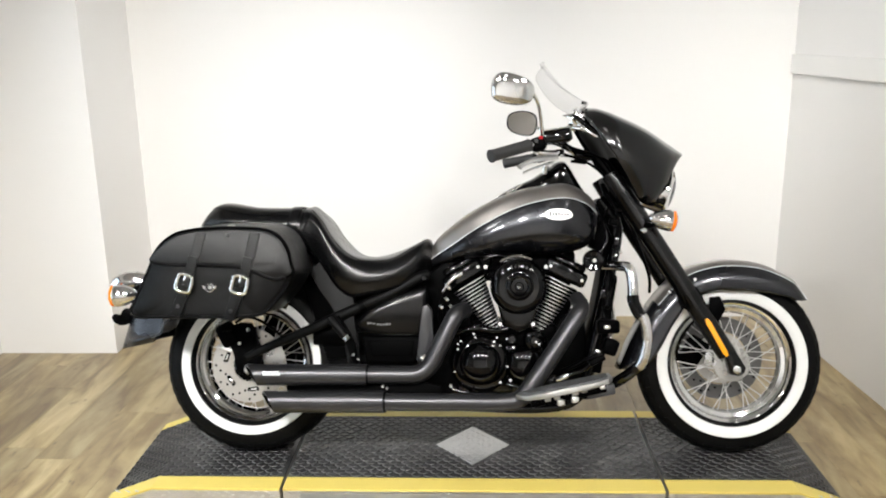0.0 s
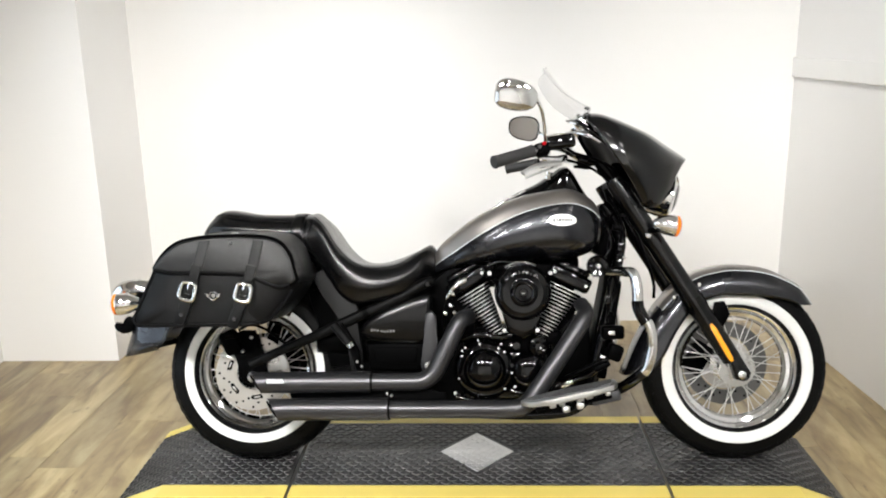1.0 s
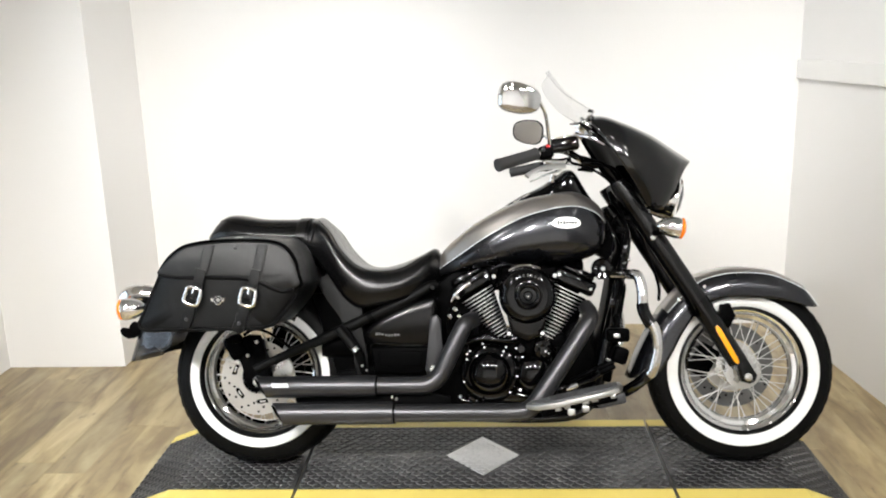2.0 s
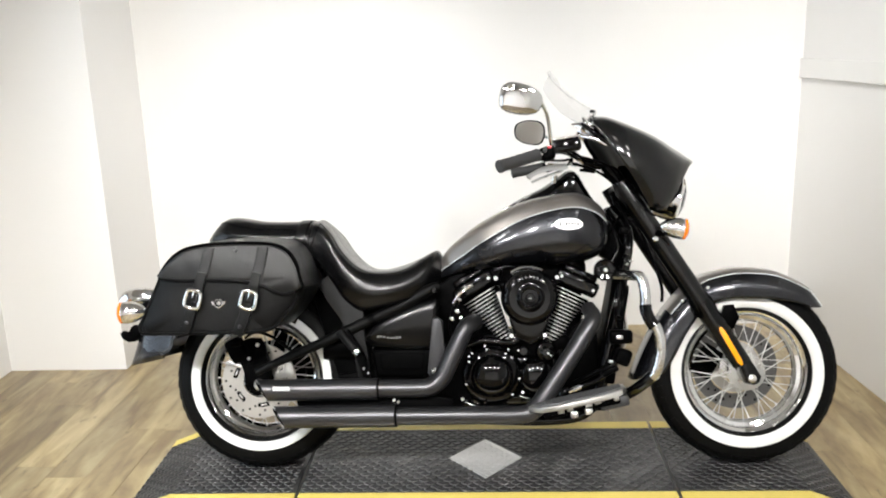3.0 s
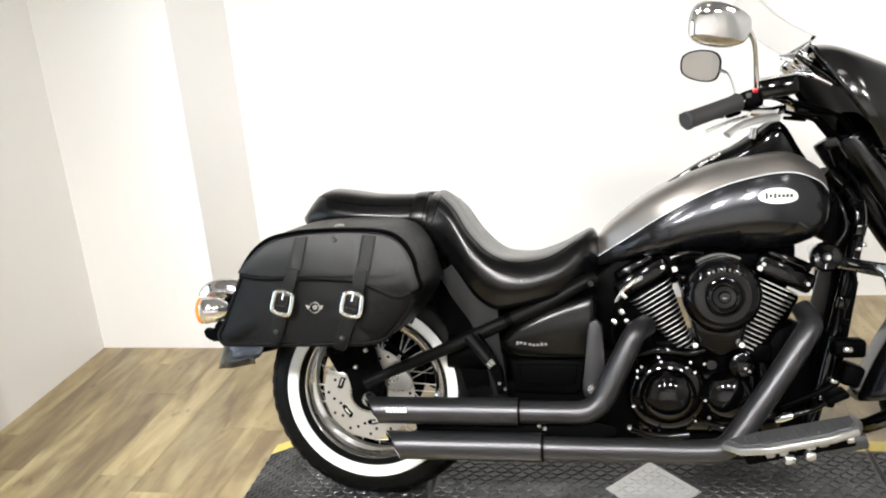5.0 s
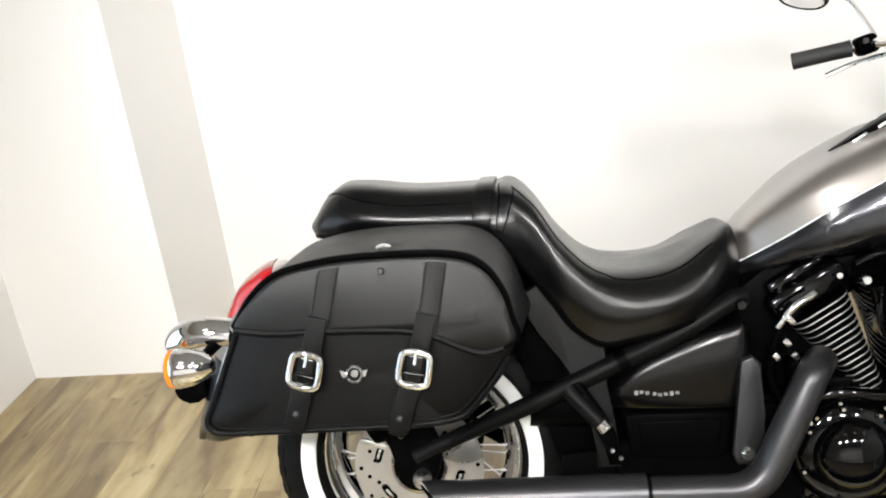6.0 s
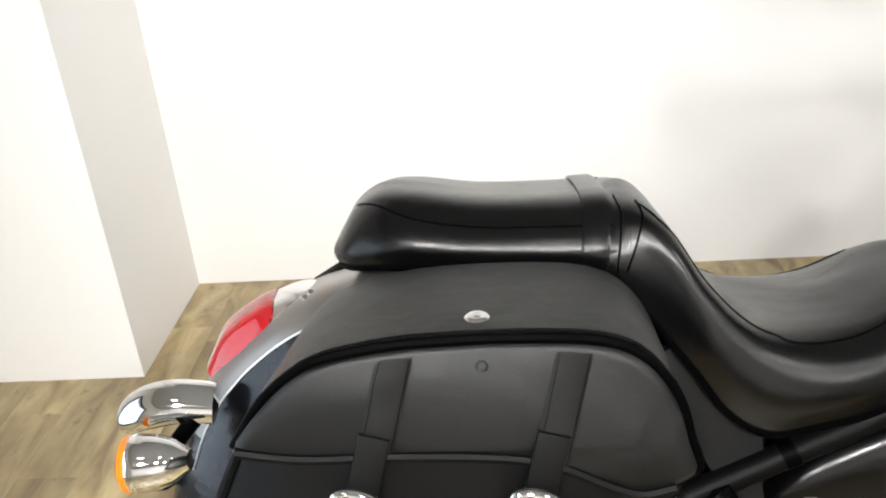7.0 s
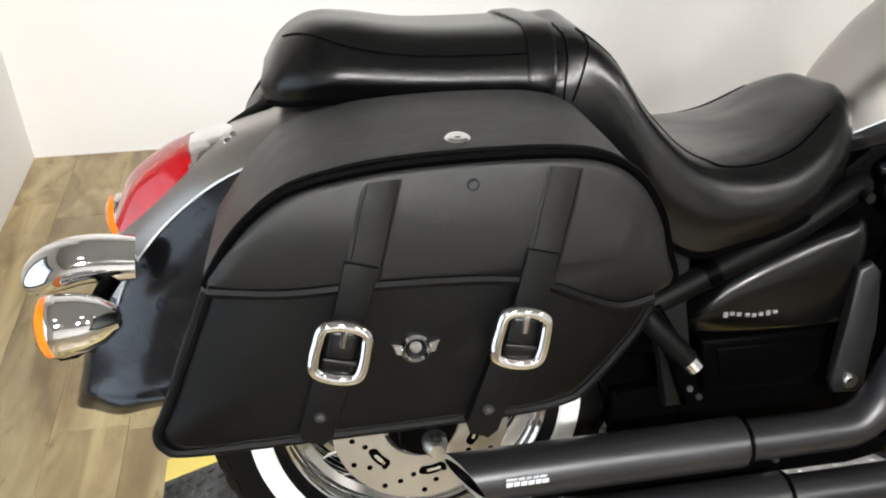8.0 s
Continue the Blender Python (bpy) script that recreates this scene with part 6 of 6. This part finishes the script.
for x, z in ((-0.012, 0.652), (0.188, 0.652), (0.035, 0.463), (0.145, 0.463)):
    bolt("intake_bolt", (x, -0.180, z), bike, 0.009, 0.007)
chr_arc = [(0.093 + 0.097 * math.cos(radians(a)), -0.200, 0.590 + 0.097 * math.sin(radians(a))) for a in range(62, 126, 9)]
part("chrome_strap", tube(chr_arc, 0.006, 3, 8), CHROME, bike)
# hoses, clips and small fittings round the engine
for pts, r, mat in (([(-0.115, -0.15, 0.600), (-0.150, -0.15, 0.560), (-0.165, -0.14, 0.480), (-0.140, -0.13, 0.420)], 0.008, BLACK), ([(-0.09, -0.16, 0.63), (-0.13, -0.165, 0.605), (-0.155, -0.16, 0.570)], 0.007, CHROME), ([(0.24, -0.15, 0.30), (0.30, -0.16, 0.33), (0.36, -0.16, 0.36), (0.40, -0.15, 0.40)], 0.008, BLACK), ([(-0.02, -0.15, 0.675), (0.02, -0.15, 0.690), (0.06, -0.14, 0.685)], 0.007, GLOSS)):
    part("hose", tube(pts, r, 5, 10), mat, bike)
for x, z in ((-0.135, 0.585), (-0.142, 0.545), (-0.128, 0.520), (-0.160, 0.52)):
    part("fitting", box((0.018, 0.02, 0.012), (x, -0.165, z), 0.004, 2, None, Matrix.Rotation(radians(50), 4, "Y")), CHROME, bike)
for x, z in ((-0.108, 0.300), (-0.098, 0.245), (-0.116, 0.247), (-0.075, 0.236), (0.07, 0.272)):
    bolt("sump_bolt", (x, -0.152, z), bike, 0.006, 0.006)
# brake pedal and linkage
pedal = part("brake_pedal", tube([(0.250, -0.212, 0.296), (0.275, -0.217, 0.306), (0.305, -0.225, 0.318), (0.335, -0.23, 0.345)], [0.007, 0.007, 0.007, 0.009], 4, 10), GLOSS, bike, "black brake pedal")
part("pedal_end", tube([(0.220, -0.202, 0.283), (0.236, -0.208, 0.291), (0.256, -0.214, 0.299)], [0.009, 0.012, 0.009], 4, 10), GUARD, pedal, "bare metal pedal pivot")
part("pedal_pad", box((0.055, 0.06, 0.018), (0.345, -0.235, 0.352), 0.006, 2, None, Matrix.Rotation(radians(-25), 4, "Y")), BLACK, bike)

# wiring and hoses at the steering head
for pts, r, mat in (([(0.395, -0.09, 0.90), (0.425, -0.125, 0.845), (0.435, -0.12, 0.78), (0.418, -0.125, 0.71)], 0.006, BLACK), ([(0.37, -0.07, 0.86), (0.385, -0.135, 0.80), (0.395, -0.14, 0.74), (0.372, -0.14, 0.70)], 0.005, GLOSS), ([(0.40, -0.13, 0.66), (0.415, -0.135, 0.60), (0.385, -0.14, 0.54), (0.392, -0.145, 0.48)], 0.006, BLACK), ([(0.345, -0.13, 0.64), (0.325, -0.14, 0.655), (0.30, -0.14, 0.645)], 0.007, BLACK), ([(0.33, -0.15, 0.34), (0.355, -0.16, 0.365), (0.39, -0.16, 0.372)], 0.006, GLOSS)):
    part("hose", tube(pts, r, 5, 10), mat, bike)
for x, y, z, sx, sz, mat in ((0.418, -0.128, 0.800, 0.030, 0.020, BLACK), (0.430, -0.130, 0.735, 0.024, 0.030, GLOSS), (0.440, -0.128, 0.700, 0.014, 0.010, CHROME), (0.425, -0.130, 0.690, 0.010, 0.010, ALLOY), (0.385, -0.148, 0.560, 0.022, 0.030, GLOSS), (0.392, -0.150, 0.515, 0.018, 0.012, BLACK), (0.360, -0.165, 0.372, 0.016, 0.010, ALLOY), (0.335, -0.165, 0.330, 0.020, 0.012, CHROME)):
    part("connector", box((sx, 0.02, sz), (x, y, z), 0.004, 2, None, Matrix.Rotation(radians(12), 4, "Y")), mat, bike)

# -- floorboard
TF = Matrix.Translation((0.230, 0, 0.268)) @ Matrix.Rotation(radians(-12.2), 4, "Y")
def board():
    bm = bmesh.new()
    o = [(-0.150, -0.285), (-0.120, -0.345), (-0.060, -0.372), (0.080, -0.372), (0.140, -0.352), (0.158, -0.310), (0.158, -0.255), (-0.130, -0.255)]
    lo = [bm.verts.new((x, y, -0.006)) for x, y in o]
    hi = [bm.verts.new((x, y, 0.012)) for x, y in o]
    a, b = bm.faces.new(lo[::-1]), bm.faces.new(hi)
    for i in range(len(o)):
        bm.faces.new((lo[i], lo[(i + 1) % len(o)], hi[(i + 1) % len(o)], hi[i]))
    bmesh.ops.bevel(bm, geom=list(set(a.edges[:]) | set(b.edges[:])), offset=0.004, segments=3, affect="EDGES", profile=0.5)
    bmesh.ops.transform(bm, matrix=TF, verts=bm.verts)
    return bm


fb, fb2 = both("floorboard", board, BOARD, bike, "ribbed alloy floorboard")
for ob, s in ((fb, -1), (fb2, 1)):
    o = [(-0.132, -0.288), (-0.108, -0.334), (-0.056, -0.360), (0.076, -0.360), (0.130, -0.343), (0.146, -0.307), (0.146, -0.266), (-0.114, -0.266)]
    bm = bmesh.new()
    lo, hi = [bm.verts.new((x, -s * y, 0.010)) for x, y in o], [bm.verts.new((x * 0.985, -s * y, 0.0165)) for x, y in o]
    bm.faces.new(hi)
    for i in range(len(o)):
        bm.faces.new((lo[i], lo[(i + 1) % len(o)], hi[(i + 1) % len(o)], hi[i]))
    bmesh.ops.transform(bm, matrix=TF, verts=bm.verts)
    part("rubber_pad", bm, BOARDMAT, ob, "dark rubber foot pad", smooth=False)
    for i in range(11):
        bm = box((0.006, 0.070, 0.003), (-0.094 + i * 0.0215, s * 0.312, 0.0172), 0.001, 1)
        bmesh.ops.transform(bm, matrix=TF, verts=bm.verts)
        part("pad_rib", bm, BOARDMAT, ob)
    bm = box((0.24, 0.09, 0.026), (0.01, s * 0.300, -0.018), 0.006, 2)
    bmesh.ops.transform(bm, matrix=TF, verts=bm.verts)
    part("underframe", bm, BLACK, ob)
    bm = box((0.09, 0.06, 0.035), (0.112, s * 0.31, -0.026), 0.008, 2)
    bmesh.ops.transform(bm, matrix=TF, verts=bm.verts)
    part("board_bracket", bm, STEEL, ob)
    random.seed(5)
    for i in range(8):
        bm = box((random.uniform(0.010, 0.022), 0.012, random.uniform(0.008, 0.016)), (-0.085 + i * 0.029, s * 0.350, -0.011), 0.003, 2)
        bmesh.ops.transform(bm, matrix=TF, verts=bm.verts)
        part("edge_lug", bm, BOARD if i % 3 else BLACK, ob)
for x, z in ((0.218, 0.235), (0.262, 0.245)):
    part("board_tab", box((0.022, 0.02, 0.018), (x, -0.355, z), 0.003, 2), ALLOY, bike)

# -- front frame, radiator, engine guard
both("down_tube", lambda: tube([(0.385, -0.045, 0.88), (0.437, -0.085, 0.790), (0.415, -0.100, 0.640), (0.378, -0.105, 0.480), (0.334, -0.110, 0.300), (0.290, -0.110, 0.200), (0.150, -0.110, 0.170), (-0.25, -0.115, 0.185)], 0.0180, 5, 16), GLOSS, bike, "gloss black frame tube")
rad = part("radiator", box((0.035, 0.170, 0.330), (0.395, 0, 0.460), 0.008, 2, None, Matrix.Rotation(radians(10), 4, "Y")), BLACK, bike)
part("radiator_shroud", box((0.035, 0.02, 0.33), (0.392, -0.092, 0.450), 0.008, 3, None, Matrix.Rotation(radians(10), 4, "Y")), BLACK, rad)
hr = part("horn", lathe([(0, 0.010), (0.012, 0.010), (0.016, 0.004), (0.030, 0.007), (0.036, 0.0), (0.036, -0.02), (0.022, -0.038)], (0.350, -0.140, 0.672), (0, -1, 0), 28), GLOSS, bike, "round black horn")
bolt("horn_nut", (0.352, -0.150, 0.672), hr, 0.007, 0.004, ALLOY)
part("rectifier", box((0.075, 0.05, 0.045), (0.395, -0.155, 0.452), 0.010, 3), BLACK, bike)
part("connector", box((0.020, 0.012, 0.012), (0.388, -0.182, 0.452), 0.003, 2), ALLOY, bike)
part("connector_block", box((0.05, 0.06, 0.055), (0.402, -0.150, 0.385), 0.012, 3, None, Matrix.Rotation(radians(20), 4, "Y")), BLACK, bike)
part("neck_gusset", slab([(0.330, 0.730), (0.385, 0.840), (0.440, 0.850), (0.440, 0.740), (0.400, 0.690)], -0.045, 0.045, 0.01, 2), BLACK, bike)
for s in (-1, 1):
    g = part("engine_guard", tube([(0.392, s * 0.12, 0.655), (0.418, s * 0.27, 0.656), (0.436, s * 0.310, 0.650), (0.445, s * 0.325, 0.605), (0.446, s * 0.330, 0.548), (0.460, s * 0.335, 0.512), (0.480, s * 0.340, 0.488), (0.488, s * 0.335, 0.425), (0.474, s * 0.325, 0.358), (0.452, s * 0.30, 0.328), (0.415, s * 0.24, 0.285), (0.360, s * 0.14, 0.235)], 0.0162, 6, 16), GUARD, bike, "chrome engine guard bar")
    part("guard_sleeve", tube([(0.445, s * 0.328, 0.566), (0.447, s * 0.331, 0.545), (0.460, s * 0.336, 0.514), (0.470, s * 0.339, 0.500)], 0.0190, 4, 16), GLOSS, g)
    part("guard_sleeve", tube([(0.466, s * 0.317, 0.346), (0.450, s * 0.298, 0.326), (0.415, s * 0.24, 0.285), (0.362, s * 0.142, 0.236)], 0.0182, 4, 16), GLOSS, g)

# ---- floor boards ----
structure("floor", panel(LEFT - 0.1, RIGHT + 0.6, FRONT - 0.1, BACK + 0.1, FLOOR - 0.14, FLOOR - 0.006), SUBFLOOR, "pale oak wood-look plank floor", "floor")
floor_ob = bpy.data.objects["floor"]
random.seed(11)
PW, PL = 0.152, 1.22
plank = None
x = LEFT - 0.05
while x < RIGHT + 0.45:
    y = FRONT - random.uniform(0, PL)
    while y < BACK + 0.05:
        lo, hi = max(y, FRONT - 0.08), min(y + PL, BACK + 0.08)
        at = pose(x + PW / 2, (lo + hi) / 2, FLOOR - 0.0045 + random.uniform(-0.0004, 0.0004)) @ Matrix.Diagonal((1, max(hi - lo, 0.05) / PL, 1, 1))
        if plank is None:
            plank = part("plank", box((PW - 0.0005, PL - 0.0005, 0.009), (0, 0, 0), 0.0006, 1), WOOD, floor_ob, smooth=False)
            plank.matrix_basis = at
        else:
            again(plank, at, floor_ob)
        y += PL
    x += PW
